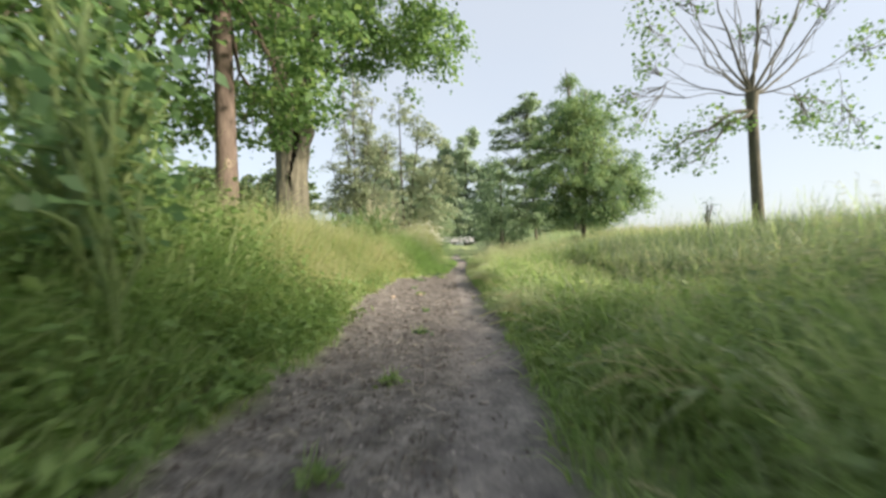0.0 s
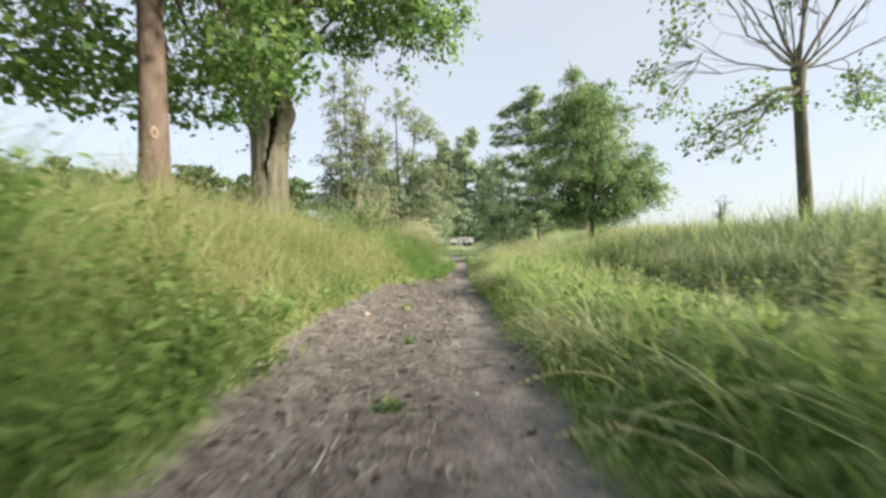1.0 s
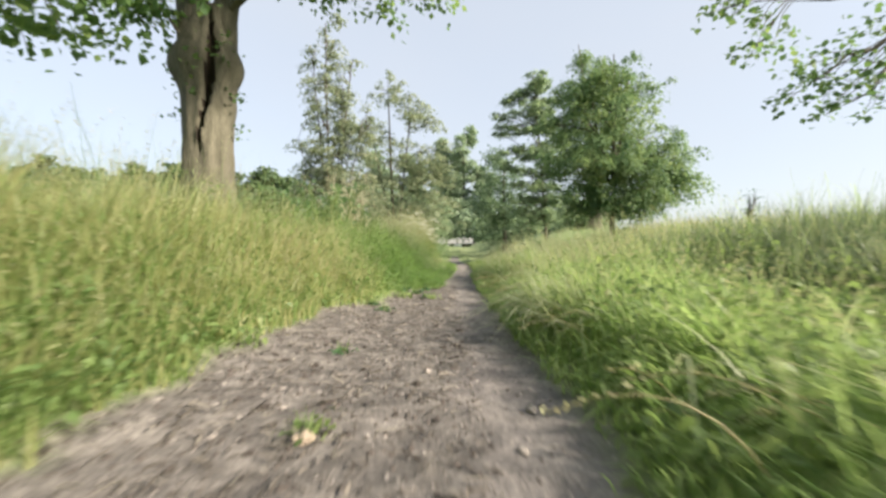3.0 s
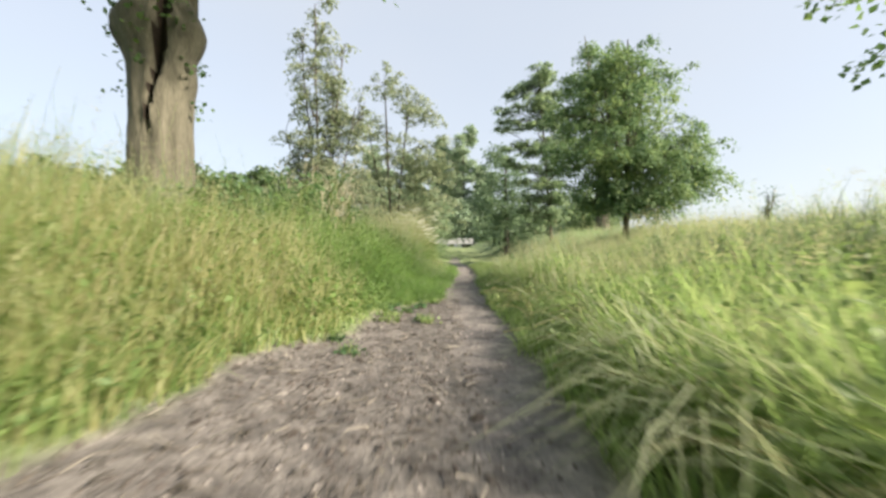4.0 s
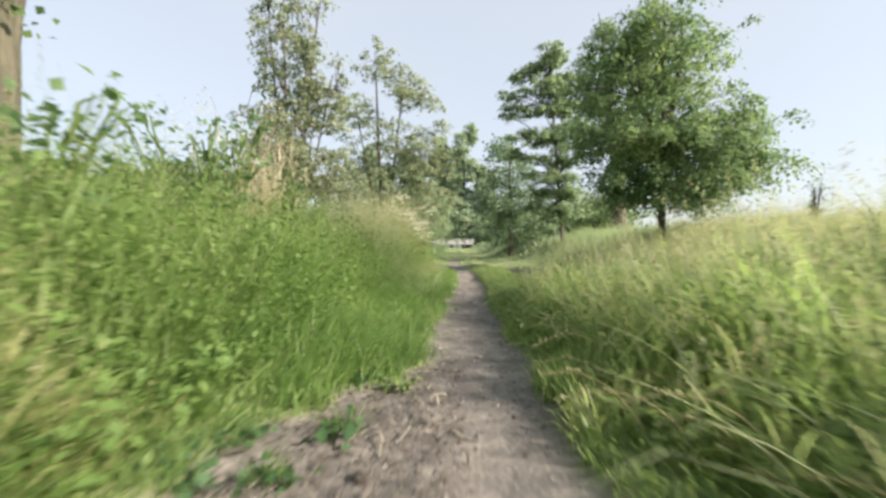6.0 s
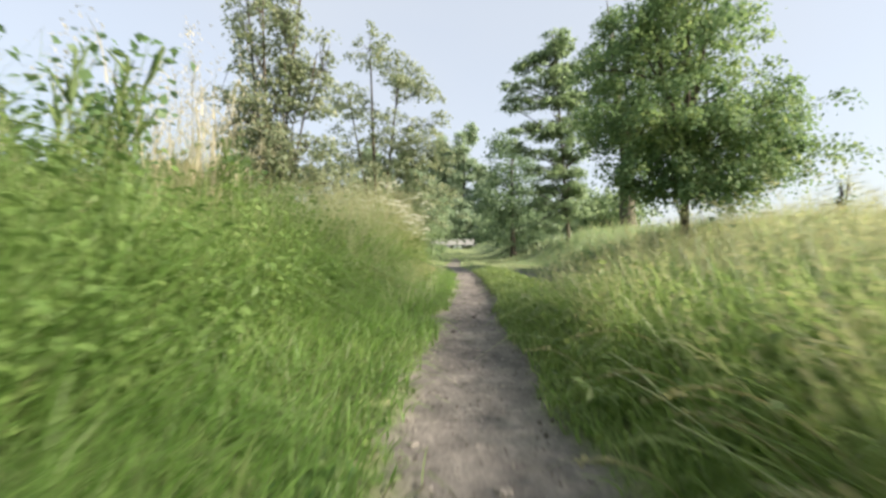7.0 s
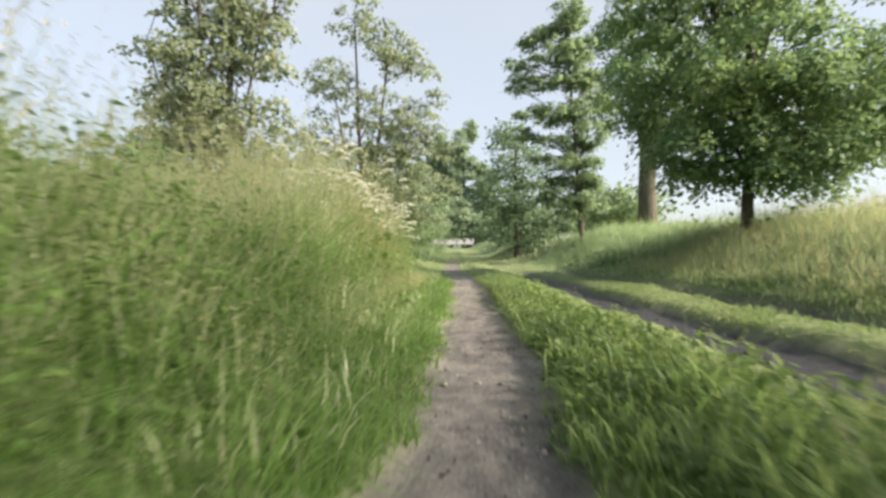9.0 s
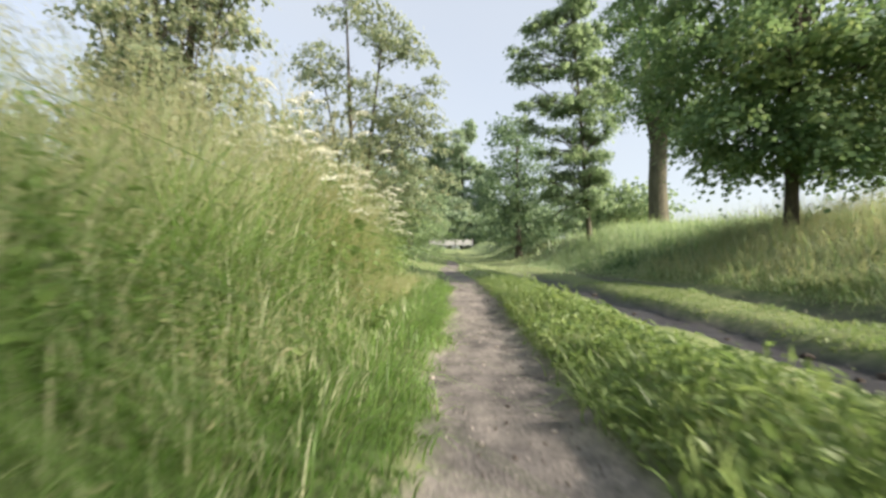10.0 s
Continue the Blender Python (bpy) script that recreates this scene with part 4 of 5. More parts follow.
stems = [taper(7.6, 0.055, 0.012, (-0.75, 0.2)), taper(8.5, 0.06, 0.012, (-0.15, -0.2)), taper(7.4, 0.05, 0.012, (0.75, 0.3)), taper(6.4, 0.045, 0.012, (0.35, 0.5)), taper(5.0, 0.04, 0.012, (1.25, -0.2)), taper(4.3, 0.04, 0.012, (-1.3, 0.1))]
tree("aspen_tree", -4.6, 18.5, "sparse young aspen with several slender stems", stems,
     spires(stems, 2.2, 0.22, 0.5, 14) + [(-0.6, 0, 2.4, 0.9, 0.9, 0.9, 60), (0.7, 0, 2.5, 1.0, 0.9, 0.9, 60), (0, 0, 1.3, 1.9, 1.2, 0.9, 90), (1.5, 0, 1.9, 0.9, 0.8, 0.8, 50)], BARK_DARK, ASPEN, 0.088, 40, 0.24, sprays=3, clumps=True, droop=0.35)
stems = [taper(9.0, 0.11, 0.03, (-0.4, 0)), taper(8.2, 0.09, 0.03, (0.9, 0.3)), taper(7.4, 0.07, 0.02, (-1.4, 0.2))]
tree("locust_tree", -3.4, 26.5, "open-crowned olive tree with dark thin stems", stems,
     [(-0.4, 0, 9.4, 0.9, 1.0, 1.0, 70), (0.9, 0, 8.3, 0.9, 1.0, 0.9, 70), (1.9, 0, 7.4, 0.7, 0.7, 0.5, 36), (-1.4, 0, 7.0, 1.1, 1.0, 0.9, 70), (0.4, 0, 5.6, 1.8, 1.4, 1.0, 100), (1.8, 0, 4.6, 1.0, 1.0, 0.9, 70), (-1.6, 0, 4.6, 1.2, 1.2, 1.0, 80), (0, 0, 3.4, 2.2, 1.6, 1.2, 140), (2.4, 0, 5.9, 0.5, 0.5, 0.4, 22), (-2.4, 0, 3.2, 1.2, 1.2, 1.2, 80), (2.0, 0, 2.6, 1.4, 1.0, 1.4, 110), (0, 0, 1.6, 2.8, 1.4, 1.0, 120), (1.6, -0.3, 4.0, 1.4, 1.0, 1.0, 80)], BARK_DARK, ASPEN, 0.115, 95, 0.42, clumps=True, sprays=5, droop=0.45)
# the tree at the walker's back that shades the start of the path
tree("shade_tree", 8.7, -3.4, "leafy lime tree shading the start of the path", [taper(6.5, 0.2, 0.06)],
     [(0, 0, 4.4, 2.8, 2.6, 1.5, 320), (0.5, -1.0, 5.6, 2.2, 2.2, 1.2, 180), (-0.6, 1.0, 3.2, 1.8, 1.6, 0.9, 140)], BARK, LIME, 0.14, 16, 0.3)


def bush(name, x, y, label, w, h, leaf, size, count, group="", per=12):
    stems = [taper(h * 0.7, 0.05, 0.015, (w * 0.5 * math.cos(k * 1.7), w * 0.5 * math.sin(k * 1.7))) for k in range(4)]
    blobs = [(0, 0, h * 0.42, w, w, h * 0.42, count)] + [(w * 0.6 * math.cos(k * 2.1 + x), w * 0.5 * math.sin(k * 2.1 + y), h * (0.42 + 0.12 * (k % 3)), w * 0.55, w * 0.55, h * 0.3, count // 3) for k in range(4)]
    return tree(name, x, y, label, stems, blobs, BARK_DARK, leaf, size, per, 0.12 * w + 0.12, 6, group=group, low=0.1, kind_of="shrub")


for x, y, w, h in ((-4.2, 36, 2.2, 5.5), (-3.8, 47, 2.8, 7.5), (-3.0, 62, 2.6, 5.5), (-7.5, 42, 3, 8.0)):
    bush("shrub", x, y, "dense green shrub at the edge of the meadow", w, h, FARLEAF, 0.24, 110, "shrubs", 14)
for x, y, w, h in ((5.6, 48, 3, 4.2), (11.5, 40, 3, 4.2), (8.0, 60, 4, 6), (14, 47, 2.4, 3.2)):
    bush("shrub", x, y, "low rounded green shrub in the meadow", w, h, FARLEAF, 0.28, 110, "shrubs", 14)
bush("thin_shrub", 15.2, 24.8, "thin dark shrub above the grass of the field", 0.26, 3.1, DARK_LEAF, 0.08, 4, "", 4)


def far_tree(x, y, w, h, k):
    blobs = [(w * 0.45 * math.cos(j * 2.4 + k), w * 0.45 * math.sin(j * 2.4 + k), h * (0.1 + 0.8 * j / 8), w * (0.62 - 0.045 * j), w * (0.62 - 0.045 * j), h * 0.10, 50) for j in range(9)]
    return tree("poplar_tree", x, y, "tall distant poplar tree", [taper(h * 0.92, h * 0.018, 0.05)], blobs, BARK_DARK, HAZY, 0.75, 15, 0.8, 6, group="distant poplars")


for k, (x, y, w, h) in enumerate(((3, 130, 5, 39), (-4.5, 134, 4.5, 36), (9.5, 128, 4, 24), (-12, 128, 6, 29), (-22, 122, 7, 28), (-1, 140, 6, 33))):
    far_tree(x, y, w, h, k)
for k, (x, y, w, h) in enumerate(((-13, 118, 5, 9), (-4, 119, 4, 11), (5.5, 119, 5, 10), (14, 118, 5, 9), (24, 118, 5, 10), (34, 118, 6, 12))):
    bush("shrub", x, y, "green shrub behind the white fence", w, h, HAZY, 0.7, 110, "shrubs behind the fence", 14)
for k in range(17):
    x, y = -125 + 5.6 * k, 86 + 7 * math.sin(k * 2.3)
    bush("hedge_tree", x, y, "distant rounded hedge tree", 5.5, 21 + 3.0 * math.sin(k * 3.1) - 0.3 * k, HEDGE, 1.0, 130, "distant hedge", 20)


# ---- the white fence at the path's far end ----
def box(x0, x1, y0, y1, z0, z1):
    bm = bmesh.new()
    bmesh.ops.create_cube(bm, size=1.0, matrix=Matrix.Translation(((x0 + x1) / 2, (y0 + y1) / 2, (z0 + z1) / 2)) @ Matrix.Diagonal((x1 - x0, y1 - y0, z1 - z0, 1)))
    bmesh.ops.bevel(bm, geom=bm.edges[:], offset=0.012, segments=1, affect="EDGES")
    me = bpy.data.meshes.new("part")
    bm.to_mesh(me)
    bm.free()
    return me


def fence(x0, bays, label):
    ob = empty("white_fence", x0, 112, float(height(x0, 112)), label, "fence")
    for k in range(bays + 1):
        me = box(k * 2.1 - 0.09, k * 2.1 + 0.09, -0.09, 0.09, -0.1, 2.1)
        me.materials.append(BARK_DARK if k == 3 else WHITE)
        part("post", me, ob)
    for k in range(bays):
        me = box(k * 2.1 + 0.1, k * 2.1 + 2.0, -0.03, 0.03, 0.5, 1.9)
        me.materials.append(WHITE)
        part("panel", me, ob)


fence(-5.6, 5, "white panel fence with a dark post")
fence(8.6, 1, "short white fence panel among shrubs")


# ---- herbs ----
def reed_sheaf(x, y, n):
    """A sheaf of tall bleached reed grass: stalks, narrow hanging leaves and feathery plumes."""
    ob = empty("reed_sheaf", x, y, float(height(x, y)) - 0.02, "tall bleached sheaf of reed grass on the bank", "grass")
    a, h = rng.uniform(0, 6.28, n), rng.uniform(1.3, 2.1, n)
    rx, ry = rng.normal(0, 0.14, n), rng.normal(0, 0.14, n)
    v, q, t = blades(rx, ry, h, np.full(n, 0.007), 0.28, 5, z=np.zeros(n), lean=a)
    tagged(part("stem_growth", mesh_of("stem_growth", v, [q, t], [REED, REED]), ob), kind="stuff")
    top = v.reshape(n, -1, 3)[:, -1]
    pts = np.repeat(top, 18, 0) + rng.normal(0, 1, (n * 18, 3)) * np.array([0.03, 0.03, 0.11]) - np.array([0, 0, 0.08])
    v, t = leaves(pts, 0.030, -0.8, 0.5, 0.16)
    tagged(part("plumage", mesh_of("plumage", v, [t], REED), ob, "feathery beige plumes"), kind="stuff")
    i = rng.integers(0, n, n * 3)
    f = rng.uniform(0.25, 0.7, n * 3)
    v, q, t = blades(rx[i] * (1 - f) + top[i, 0] * f, ry[i] * (1 - f) + top[i, 1] * f, rng.uniform(0.25, 0.5, n * 3), np.full(n * 3, 0.011), 0.8, 4, z=h[i] * f, lean=rng.uniform(0, 6.28, n * 3))
    tagged(part("foliage", mesh_of("foliage", v, [q, t], [REED, REED]), ob), kind="stuff")


reed_sheaf(-2.2, 12.0, 80)
reed_sheaf(-2.6, 12.6, 40)


def umbel_plant(x, y, tall, k):
    """Cow parsley: ribbed stem, flat white heads on rays, ferny leaves."""
    ob = empty("cow_parsley", x, y, float(height(x, y)) - 0.01, "flowering cow parsley with flat white heads", "plant", "cow parsley clump", 73.0 * k)
    top = (0.10 * tall, 0.05, tall)
    p, r = bough((0, 0, 0), top, 0.006, 0.003, 0.02, 6, 0.01)
    part("stem", smooth(mesh_of("stem", *(lambda v, q: (v, [q]))(*tube(p, r, 5)), WEED)), ob)
    for j in range(5):
        a = 2.4 * j + k
        h = p[3 + j % 3]
        c = h + np.array([0.16 * math.cos(a), 0.16 * math.sin(a), 0.20 + 0.05 * (j % 3)]) if j else np.array(top)
        pieces = []
        for i in range(11):
            b = 2.4 * i
            e = c + np.array([0.015 * math.sqrt(i + 1) * math.cos(b), 0.015 * math.sqrt(i + 1) * math.sin(b), 0.03 - 0.0015 * i])
            pieces.append(tube([c - np.array([0, 0, 0.02]), (c + e) / 2, e], [0.0012, 0.001, 0.001], 3))
        if j:
            pieces.append(tube([h, (h + c) / 2 + np.array([0, 0, -0.02]), c - np.array([0, 0, 0.02])], [0.003, 0.0022, 0.002], 4))
        v, q = join(pieces)
        umb = part("umbel", mesh_of("umbel", v, [q], WEED), ob)
        i = np.arange(60)
        rad = 0.056 * np.sqrt((i + 0.5) / 60)
        tilt = rng.normal(0, 0.28, 2)
        pts = c + np.stack([rad * np.cos(2.4 * i), rad * np.sin(2.4 * i), 0.034 - 0.45 * rad * rad / 0.056 + rad * np.cos(2.4 * i) * tilt[0] + rad * np.sin(2.4 * i) * tilt[1]], -1)
        v, t = leaves(pts, 0.015, 0.0, 0.4)
        part("flowers", mesh_of("flowers", v, [t], FLOWER), umb, "flat white flower head")
    pts = np.array([[0.02, 0, 0.2]]) + rng.normal(0, 1, (50, 3)) * np.array([0.11, 0.11, 0.14]) + np.array([0, 0, 0.2])
    v, t = leaves(pts, 0.06, 0.2)
    tagged(part("foliage", mesh_of("foliage", v, [t], WEED), ob), kind="stuff")
    return ob


protos = [umbel_plant(-0.95, 16.0, 0.92, 0), umbel_plant(-1.1, 16.5, 1.05, 1), umbel_plant(-1.25, 15.6, 1.18, 2)]
for k in range(60):
    x, y = rng.uniform(-1.5, -0.78), rng.uniform(14.6, 18.2)
    copy_thing(protos[k % 3], pose(x, y, float(height(x, y)) - 0.01, 0, 0, 51 * k))


def sapling(x, y, h, k):
    lx, ly = 0.22 * h * math.cos(k * 2.0), 0.22 * h * math.sin(k * 2.0)
    stem = [[(lx * t * t, ly * t * t, h * 0.95 * t, 0.007 - 0.005 * t) for t in np.linspace(0, 1, 7)]]
    blobs = [(lx * f * f + 0.09 * math.cos(2.4 * j + k), ly * f * f + 0.09 * math.sin(2.4 * j + k), h * f, 0.13, 0.13, 0.06, 4) for j, f in enumerate(np.linspace(0.4, 0.97, 8))]
    return tree("sapling", x, y, "broad-leaved green sapling rising from tall grass", stem, blobs, WEED, SAPLING, 0.060, 4, 0.08, 5, group="saplings", low=0.2, kind_of="sapling", sprays=0)


for k in range(11):
    x, y = -1.6 - 1.4 * rng.random(), 10.5 + 2.3 * rng.random()
    sapling(x, y, 1.7 - float(height(x, y)) - 0.35 * rng.random(), k)
for k in range(6):
    x, y = -1.9 - 1.6 * rng.random(), 8.6 + 1.5 * rng.random()
    sapling(x, y, 1.45 - float(height(x, y)) - 0.3 * rng.random(), k + 40)
for k in range(5):
    sapling(-2.1 - 1.2 * rng.random(), 12.9 + 1.5 * rng.random(), 1.0 + 0.25 * rng.random(), k + 60)
# a thicket of them leans over the start of the path
for k in range(9):
    y = 1.1 + 1.3 * (k * 0.618 % 1)
    sapling(-max(0.95, 0.74 * y) - 0.45 * (k * 0.37 % 1), y, 1.4 - 0.3 * (k * 0.77 % 1), k + 80)


def weed_carpet(name, label, n, x0, x1, y0, y1, size, mat, tall):
    """Low leafy herbs: small folded leaves on short stalks."""
    x, y = sow(n, x0, x1, y0, y1)
    near = np.clip(ruts(x - 0.2, y) + ruts(x + 0.2, y) + ruts(x - 0.4, y) + ruts(x + 0.4, y) + 0.8 * ruts(x + 0.65, y) + ruts(x, y), 0, 1)
    keep = rng.random(len(x)) > 0.8 * near
    x, y, near = x[keep], y[keep], near[keep]
    z = height(x, y) + tall * (1 - 0.9 * near) * (0.4 + 0.6 * step(0.3, 0.9, np.abs(x - path_mid(y)))) * rng.random(len(x)) ** 0.7 * (1 - 0.65 * step(0.9, 1.4, x) * step(11, 12, y)) * (0.2 + 1.5 * fract(x * 2.5, y * 2.5, 61) ** 1.5)
    v, t = leaves(np.stack([x, y, z], -1), size, -0.5, 0.6, 0.24)
    return tagged(new(name, mesh_of(name, v, [t], mat)), label, "weeds", kind="stuff")


weed_carpet("low_weeds", "low leafy green weeds between path and ruts", 30000, 0.25, 3.4, 10.6, 20, 0.030, WEED, 0.17)
weed_carpet("broad_weeds", "broad-leaved bright weeds between path and ruts", 12000, 0.3, 2.6, 10.4, 18, 0.040, WEED, 0.20)
weed_carpet("broad_weeds", "coarse leafy weeds close beside the path", 4600, 0.42, 1.25, 11.6, 16, 0.046, WEED, 0.19)
grass_patch("short_grass", "short bright grass between path and wheel ruts", 34000, 0.25, 3.3, 10.6, 19, 0.006, 0.8, LOW, 2, 0.9)
grass_patch("short_grass", "short grass between and beyond the wheel ruts", 20000, 2.3, 4.4, 10.6, 20, 0.007, 0.7, LOW, 2, 0.9)
weed_carpet("path_weeds", "small leafy weeds along the edge of the bank", 9000, -1.4, 0.0, 6.8, 20, 0.035, WEED, 0.10)
weed_carpet("verge_weeds", "leafy weeds in the shaded foot of the verge", 9000, 0.25, 1.5, -0.6, 10.6, 0.040, WEED, 0.22)
# dark leaves added where the maple's shadow lies on the slope
weed_carpet("maple_shadow_leaves", "dark leaf patch in the field standing in for the maple's shadow", 5000, 3.4, 5.0, 20.5, 24.5, 0.06, DARK_LEAF, 0.5)


def bank_herbs(n, x0, x1, y0, y1, leaf, size, mat, label):
    """Broad-leaved herbs that fill the bank between the grasses: leaves in whorls up leaning stems."""
    x, y = sow(n, x0, x1, y0, y1)
    g = grass_tall(x, y) * rng.uniform(0.5, leaf, len(x))
    z, a, n = height(x, y), rng.uniform(0, 6.28, len(x)), len(x)
    pts, stems = [], []
    for f in np.linspace(0.3, 1.0, 6):
        c = np.stack([x + 0.12 * np.cos(a) * f * f, y + 0.12 * np.sin(a) * f * f, z + g * f], -1)
        for j in range(2):
            b = a + 1.57 * round(f * 7) + 3.14 * j
            pts.append(c + np.stack([np.cos(b), np.sin(b), np.full(n, -0.2)], -1) * 0.035)
    pts = np.concatenate(pts)
    v, t = leaves(pts + rng.normal(0, 0.008, pts.shape), size, 0.35, 0.35, 0.26)
    sv, sq, st = blades(x, y, g, np.full(n, 0.005), 0.12, 2, z=z, lean=a)
    o = len(v)
    me = mesh_of("bank_herbs", np.concatenate([v, sv]), [t, sq + o, st + o], [mat, mat, mat])
    return tagged(new("bank_herbs", me), label, "weeds", kind="stuff")


bank_herbs(3800, -2.6, -0.8, 7.2, 13.6, 1.1, 0.046, HERB, "leafy green herbs growing through the bank grass")
bank_herbs(1800, -2.6, -0.7, -0.4, 3.4, 1.15, 0.05, HERB, "tall leafy herbs at the start of the bank")
bank_herbs(1500, -2.4, -0.6, 2.6, 7.2, 0.85, 0.042, WEED, "small-leaved herbs low among the bank grass")
bank_herbs(1600, -2.2, -0.5, 13.2, 18.5, 0.8, 0.05, WEED, "small-leaved herbs below the flowering grass")
bank_herbs(2600, 0.4, 2.4, -0.5, 11.0, 0.95, 0.05, WEED, "leafy herbs among the long verge grass")


def on_path(n, y0, y1, shoulder):
    """Random spots on the bare earth."""
    y = rng.uniform(y0, y1, n * 4)
    x = rng.uniform(-1.2, 0.6, n * 4)
    b = bareness(x, y)
    ok = (b > 0.5) & ((x - path_mid(y) < -0.12) if shoulder else True)
    return x[ok][:n], y[ok][:n]


def pebbles(name, label, count, y1, shoulder, big, mat):
    x, y = on_path(count, -0.4, y1, shoulder)
    n = len(x)
    s = big * rng.uniform(0.3, 1.0, n) * (0.6 + rng.random(n))
    base = np.array([[1, 0, -0.3], [0, 1, -0.3], [-1, 0, -0.3], [0, -1, -0.3], [0.1, 0.1, 0.6]])
    ang = rng.uniform(0, 6.28, n)
    bx = base[None, :, 0] * np.cos(ang)[:, None] - base[None, :, 1] * np.sin(ang)[:, None] * 0.7
    by = base[None, :, 0] * np.sin(ang)[:, None] + base[None, :, 1] * np.cos(ang)[:, None] * 0.7
    v = np.stack([x[:, None] + bx * s[:, None], y[:, None] + by * s[:, None], height(x, y)[:, None] + base[None, :, 2] * s[:, None]], -1).reshape(-1, 3)
    o = (np.arange(n) * 5)[:, None]
    t = np.concatenate([o + np.array([k, (k + 1) % 4, 4]) for k in range(4)])
    return tagged(new(name, mesh_of(name, v, [t], mat)), label, "gravel", kind="stuff")


pebbles("gravel", "fine pale gravel scattered on the path", 4000, 20, False, 0.009, STONE)
pebbles("earth_crumbs", "dark crumbs of earth on the bare shoulder", 3600, 9.5, True, 0.014, CLOD)
pebbles("dark_grit", "dark grit trodden into the path", 3800, 20, False, 0.010, CLOD)


def straw(name, count, long, mat, label):
    x, y = on_path(count, -0.4, 9.5, True)
    n = len(x)
    a = rng.uniform(0, 6.28, n)
    L = 0.02 + long * rng.random(n) ** 2
    z = height(x, y) + rng.uniform(0.002, 0.02, n)
    d = np.stack([np.cos(a), np.sin(a), rng.normal(0, 0.12, n)], -1)
    w = np.stack([-np.sin(a), np.cos(a), rng.normal(0, 0.3, n)], -1) * rng.uniform(0.0012, 0.004, n)[:, None]
    c = np.stack([x, y, z], -1)
    bend = np.stack([rng.normal(0, 0.1, n), rng.normal(0, 0.1, n), rng.uniform(0, 0.15, n)], -1) * L[:, None]
    v = np.stack([c - d * L[:, None] / 2 - w, c - d * L[:, None] / 2 + w, c + bend + w, c + bend - w, c + d * L[:, None] / 2], 1).reshape(-1, 3)
    o = (np.arange(n) * 5)[:, None]
    return tagged(new(name, mesh_of(name, v, [o + np.array([0, 1, 2, 3]), o + np.array([3, 2, 4])], [mat, mat])), label, "litter", kind="stuff")


straw("straw_litter", 1300, 0.10, LITTER, "dead straw lying on the bare shoulder")
straw("dead_litter", 4200, 0.06, DUFF, "crumbled brown leaves and twigs on the bare shoulder")


def rock_mesh(seed, mat):
    bm = bmesh.new()
    bmesh.ops.create_icosphere(bm, subdivisions=2, radius=1.0)
    for v in bm.verts:
        v.co *= 0.8 + 0.5 * noise.noise(v.co * 1.3 + Vector((seed * 7.1, 0, 0)))
        v.co.z *= 0.6
    me = bpy.data.meshes.new("stone")
    bm.to_mesh(me)
    bm.free()
    me.materials.append(mat)
    return me


rocks = [rock_mesh(k, STONE) for k in range(4)]
clods = [rock_mesh(k + 9, CLOD) for k in range(4)]
xs, ys = on_path(110, 0.3, 19, False)
for k, (x, y) in enumerate(zip(xs, ys)):
    s = 0.008 + 0.016 * rng.random() ** 2
    dark = k % 3 == 0
    ob = new("earth_clod" if dark else "stone", (clods if dark else rocks)[k % 4])
    ob.matrix_basis = pose(x, y, float(height(x, y)) + s * 0.15, 0, 0, 77 * k) @ Matrix.Diagonal((s, s * 0.8, s, 1))
    tagged(ob, "dark crumb of earth on the path" if dark else "small pale stone half sunk in the path", "clod" if dark else "stone", "crumbs on the path" if dark else "stones on the path")
for k in range(46):
    y = rng.uniform(12.5, 19) if k % 3 else rng.uniform(3.2, 6.8)
    x = (2.03 if k % 4 else 3.4) + 0.08 * math.sin(y * 0.5) + rng.normal(0, 0.14)
    s = 0.02 + 0.05 * rng.random() ** 2
    ob = new("earth_clod", clods[k % 4])
    ob.matrix_basis = pose(x, y, float(height(x, y)) + s * 0.2, 0, 0, 61 * k) @ Matrix.Diagonal((s, s * 0.8, s, 1))
    tagged(ob, "dark lump of churned earth in a wheel rut", "clod", "clods in the ruts")


# ---- single pale grass stems hanging over the path ----
def arching_stem(x, y, L, a, up, k):
    p = []
    for t in np.linspace(0, 1, 8):
        p.append((math.cos(a) * L * (0.25 * t + 0.55 * t * t), math.sin(a) * L * (0.25 * t + 0.55 * t * t), L * up * (t - 0.62 * t * t * t)))
    ob = empty("grass_stem", x, y, float(height(x, y)) - 0.005, "pale dry grass stem arching over the path", "grass stem", "stems over the path")
    v, q = tube(p, np.linspace(0.0026, 0.0012, 8), 4)
    part("stalk", smooth(mesh_of("stalk", v, [q], STRAW)), ob)
    p = np.array(p)
    pts = np.concatenate([p[6] + (p[7] - p[6]) * f + rng.normal(0, 0.004, (3, 3)) for f in np.linspace(-0.6, 1, 9)])
    v, t = leaves(pts, 0.011, 0.2, 0.5)
    part("ear", mesh_of("ear", v, [t], SEED), ob)
    b = p[2]
    e = b + np.array([math.cos(a + 0.6) * 0.22, math.sin(a + 0.6) * 0.22, -0.02])
    m = (b + e) / 2 + np.array([0, 0, 0.06])
    w = np.array([-math.sin(a), math.cos(a), 0]) * 0.004
    part("blade", mesh_of("blade", [b - w * 0.4, b + w * 0.4, m + w, m - w, e], [np.array([[0, 1, 2, 3]]), np.array([[3, 2, 4]])], [GRASS, GRASS]), ob)


for k in range(110):
    y = 0.6 + 9.4 * rng.random()
    arching_stem(float(path_mid(y)) + 0.3 + 0.35 * rng.random(), y, 0.22 + 0.25 * rng.random(), 2.5 + rng.normal(0, 0.5), 0.55 + 0.4 * rng.random(), k)


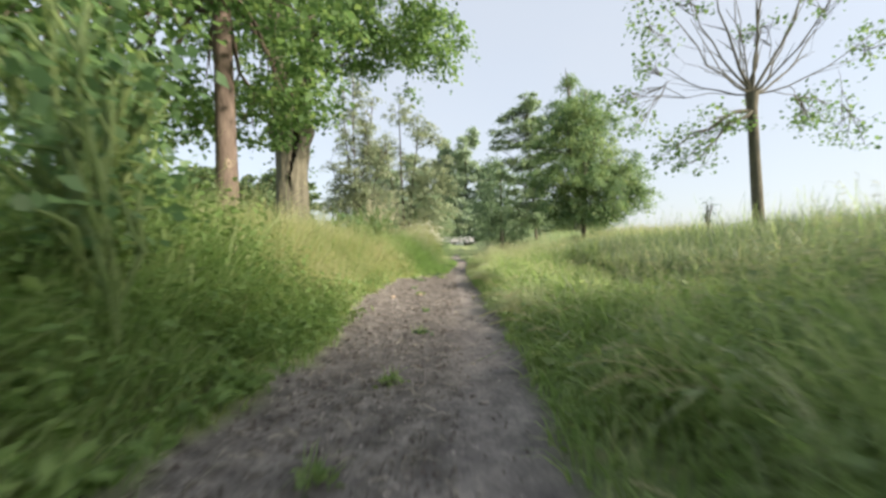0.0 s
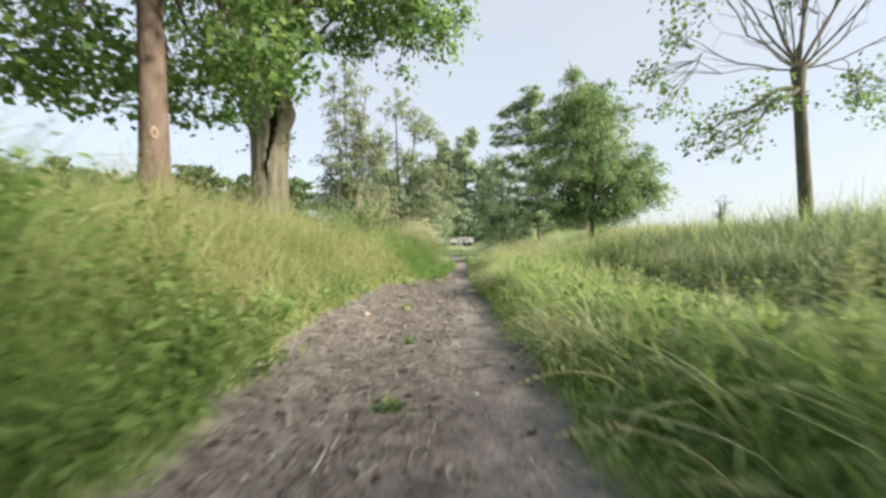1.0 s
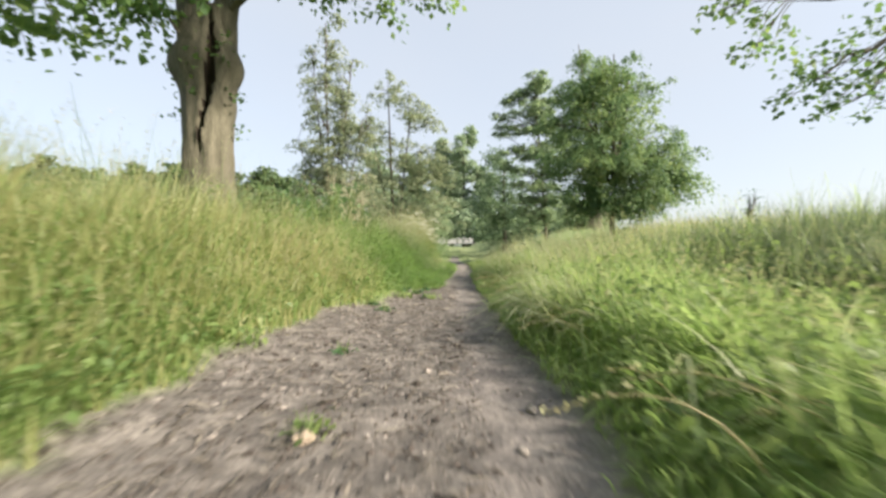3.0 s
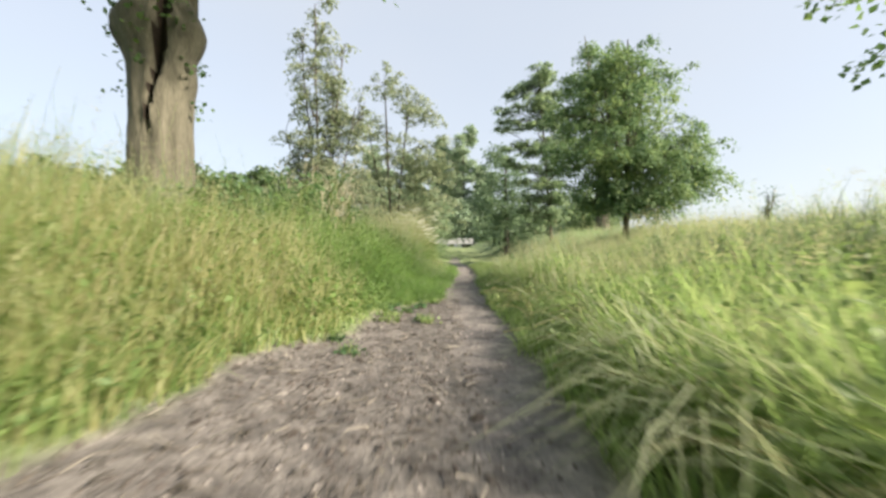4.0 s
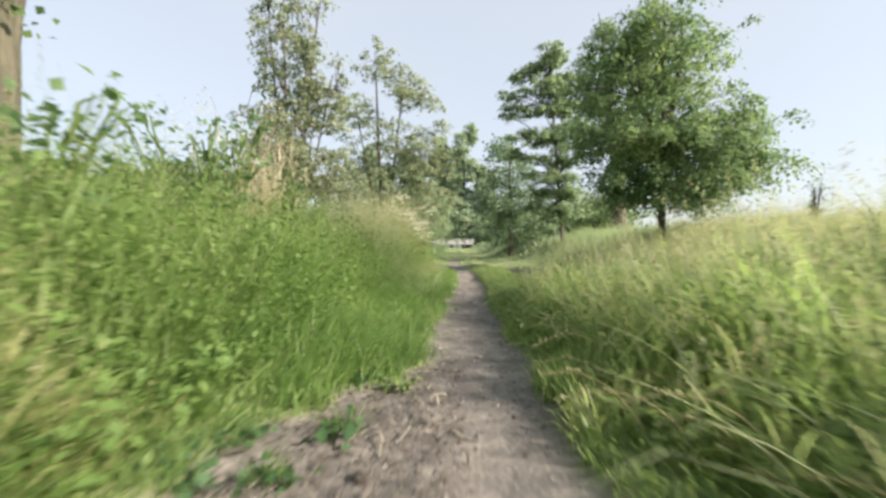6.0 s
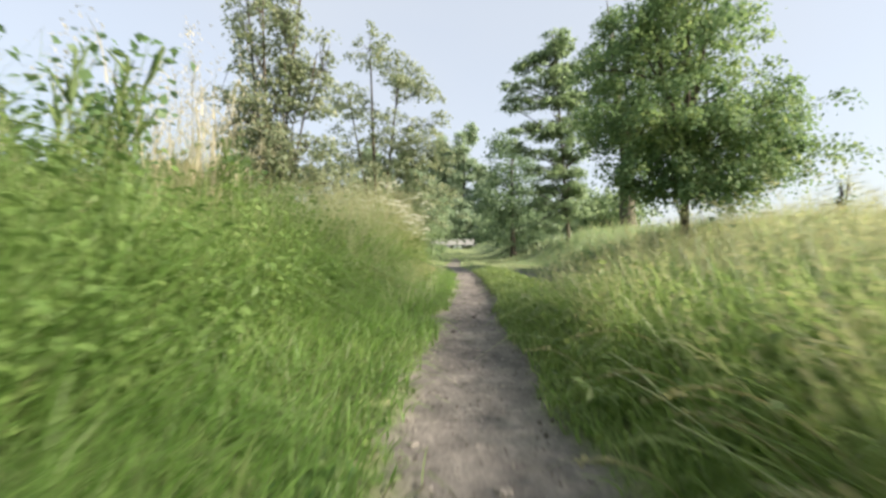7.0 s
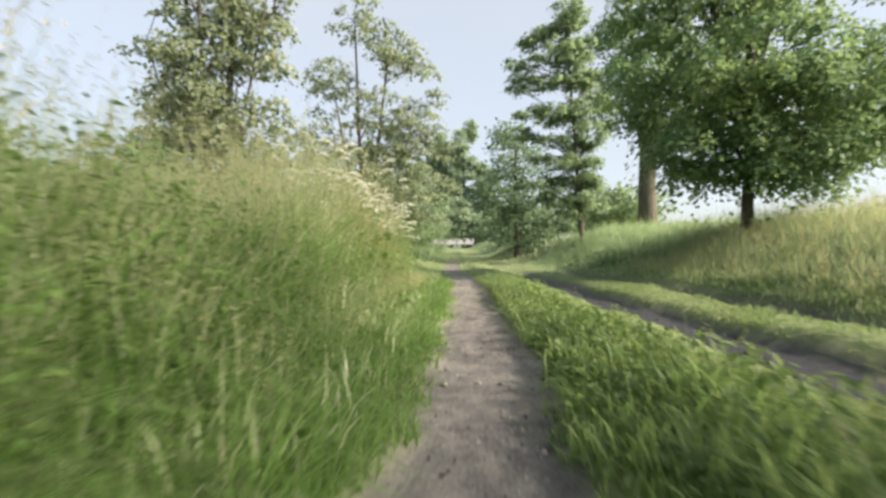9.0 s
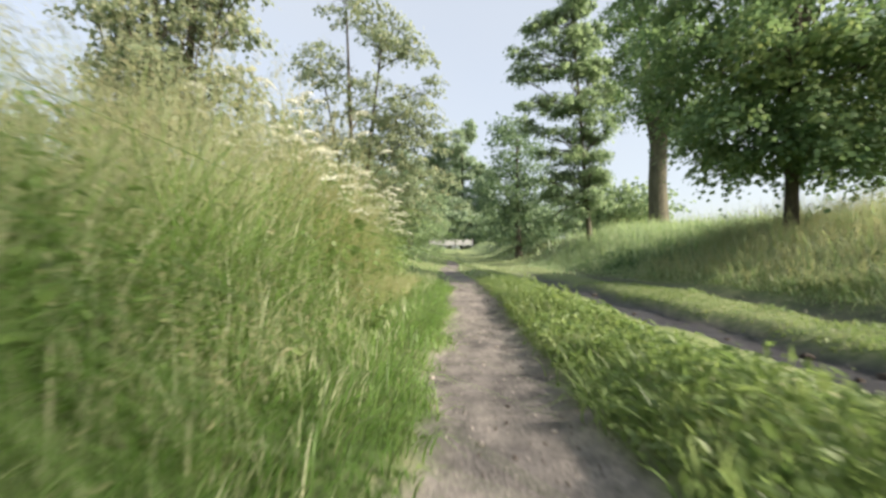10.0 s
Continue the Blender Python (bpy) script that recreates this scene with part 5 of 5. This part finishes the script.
def weed_tuft(x, y, size, k, label, mat):
    """A small rosette with a few grass blades on the bare shoulder."""
    ob = empty("weed_tuft", x, y, float(height(x, y)) - 0.004, label, "weed", "weeds on the bare shoulder", 40.0 * k)
    n = 34
    pts = rng.normal(0, 1, (n, 3)) * np.array([size, size, size * 0.25]) * 0.5 + np.array([0, 0, size * 0.3])
    v, t = leaves(pts, size * 0.42, -0.2, 0.5)
    tagged(part("rosette", mesh_of("rosette", v, [t], mat), ob), kind="stuff")
    m = 26
    bx, by = rng.normal(0, size * 0.3, m), rng.normal(0, size * 0.3, m)
    v, q, t = blades(bx, by, size * rng.uniform(0.8, 1.8, m), np.full(m, 0.004), 0.8, 3, z=np.zeros(m), lean=rng.uniform(0, 6.28, m))
    tagged(part("tuft", mesh_of("tuft", v, [q, t], [GRASS, GRASS]), ob), kind="stuff")


for k, (x, y, size) in enumerate(((-0.27, 1.6, 0.09), (-0.24, 2.55, 0.08), (-0.28, 3.5, 0.06), (-0.45, 4.75, 0.08), (-0.62, 6.9, 0.10), (-0.75, 7.1, 0.09), (-0.62, 8.1, 0.12), (-0.5, 8.35, 0.10), (-0.67, 8.3, 0.12), (-0.58, 7.8, 0.11), (-0.35, 7.95, 0.10), (-0.42, 8.6, 0.12), (-0.3, 9.0, 0.10), (-0.36, 9.5, 0.11), (-0.6, 5.6, 0.07), (-0.32, 0.9, 0.08), (-0.66, 8.5, 0.11), (-0.74, 8.35, 0.10), (-0.56, 8.8, 0.11), (-0.47, 9.05, 0.10), (-0.84, 8.1, 0.10), (-0.3, 7.85, 0.10))):
    weed_tuft(x, y, size * 0.75, k, "dusty grey-green weed rosette on the bare earth" if k % 3 else "small yellow-green grass tuft on the bare earth", DARK_LEAF if k % 3 else WEED)


# ---- the scar on the slim lime and the shoots on the old one ----
def knot(parent, z, a):
    """A healed branch scar: a rolled pale lip round a slit with its shade painted dark."""
    out, side = np.array([math.cos(a), math.sin(a), 0]), np.array([-math.sin(a), math.cos(a), 0])
    axis = np.array([0.026, 0.023, z])
    rings = []
    for rad, depth in ((1.0, 0.108), (0.82, 0.138), (0.55, 0.140), (0.3, 0.122)):
        b = np.arange(14) * 2 * np.pi / 14
        rings.append(axis + out * depth + np.outer(np.cos(b) * 0.042 * rad, side) + np.outer(np.sin(b) * 0.075 * rad, np.array([0, 0, 1])))
    i = np.arange(56).reshape(4, 14)
    q = np.stack([i[:-1], np.roll(i[:-1], -1, 1), np.roll(i[1:], -1, 1), i[1:]], -1).reshape(-1, 4)
    lip = part("knot", smooth(mesh_of("knot", np.concatenate(rings), [q], WOOD)), parent, "pale healed branch scar")
    v = np.concatenate([rings[3], [axis + out * 0.10]])
    t = np.stack([np.arange(14), np.roll(np.arange(14), -1), np.full(14, 14)], -1)
    part("slit", mesh_of("slit", v, [t], HOLLOW_SHADE), lip, "slit in the scar painted dark as shade")


knot(slim, 1.33, math.radians(-52))


def shoots(parent, n):
    """Leafy shoots that sprout from the old bark."""
    a, z = rng.uniform(0, 2 * np.pi, n), 2.3 + 1.6 * rng.random(n) ** 0.7
    c = np.stack([np.cos(a) * 0.46, np.sin(a) * 0.44, z], -1)
    pts = np.repeat(c, 9, 0) + rng.normal(0, 1, (n * 9, 3)) * np.array([0.05, 0.05, 0.10]) + np.repeat(np.stack([np.cos(a), np.sin(a), -0.8 * np.ones(n)], -1), 9, 0) * np.tile(np.linspace(0, 0.16, 9), n)[:, None]
    v, t = leaves(pts, 0.085, 0.5)
    tagged(part("shoot_growth", mesh_of("shoot_growth", v, [t], LIME), parent, "leafy shoots sprouting from the bark"), kind="stuff")


shoots(old, 22)


# ---- larger stones and lumps on the bare shoulder ----
blocks = [rock_mesh(k + 21, SANDSTONE) for k in range(2)]
for k, (x, y, s) in enumerate(((-0.44, 4.7, 0.032), (-0.69, 4.28, 0.028))):
    ob = new("shoulder_stone", blocks[k])
    ob.matrix_basis = pose(x, y, float(height(x, y)) + s * 0.25, 0, 0, 50 * k) @ Matrix.Diagonal((s, s * 0.8, s * 1.2, 1))
    tagged(ob, "fist-sized sandy stone on the bare shoulder", "stone", "stones on the bare shoulder")
xs, ys = on_path(90, 2.0, 8.6, True)
for k, (x, y) in enumerate(zip(xs, ys)):
    s = 0.010 + 0.016 * rng.random() ** 2
    ob = new("earth_clod", clods[k % 4])
    ob.matrix_basis = pose(x, y, float(height(x, y)) + s * 0.1, 0, 0, 83 * k) @ Matrix.Diagonal((s * 1.3, s * 0.8, s * 0.8, 1))
    tagged(ob, "dark crumb of earth on the bare shoulder", "clod", "crumbs on the path")
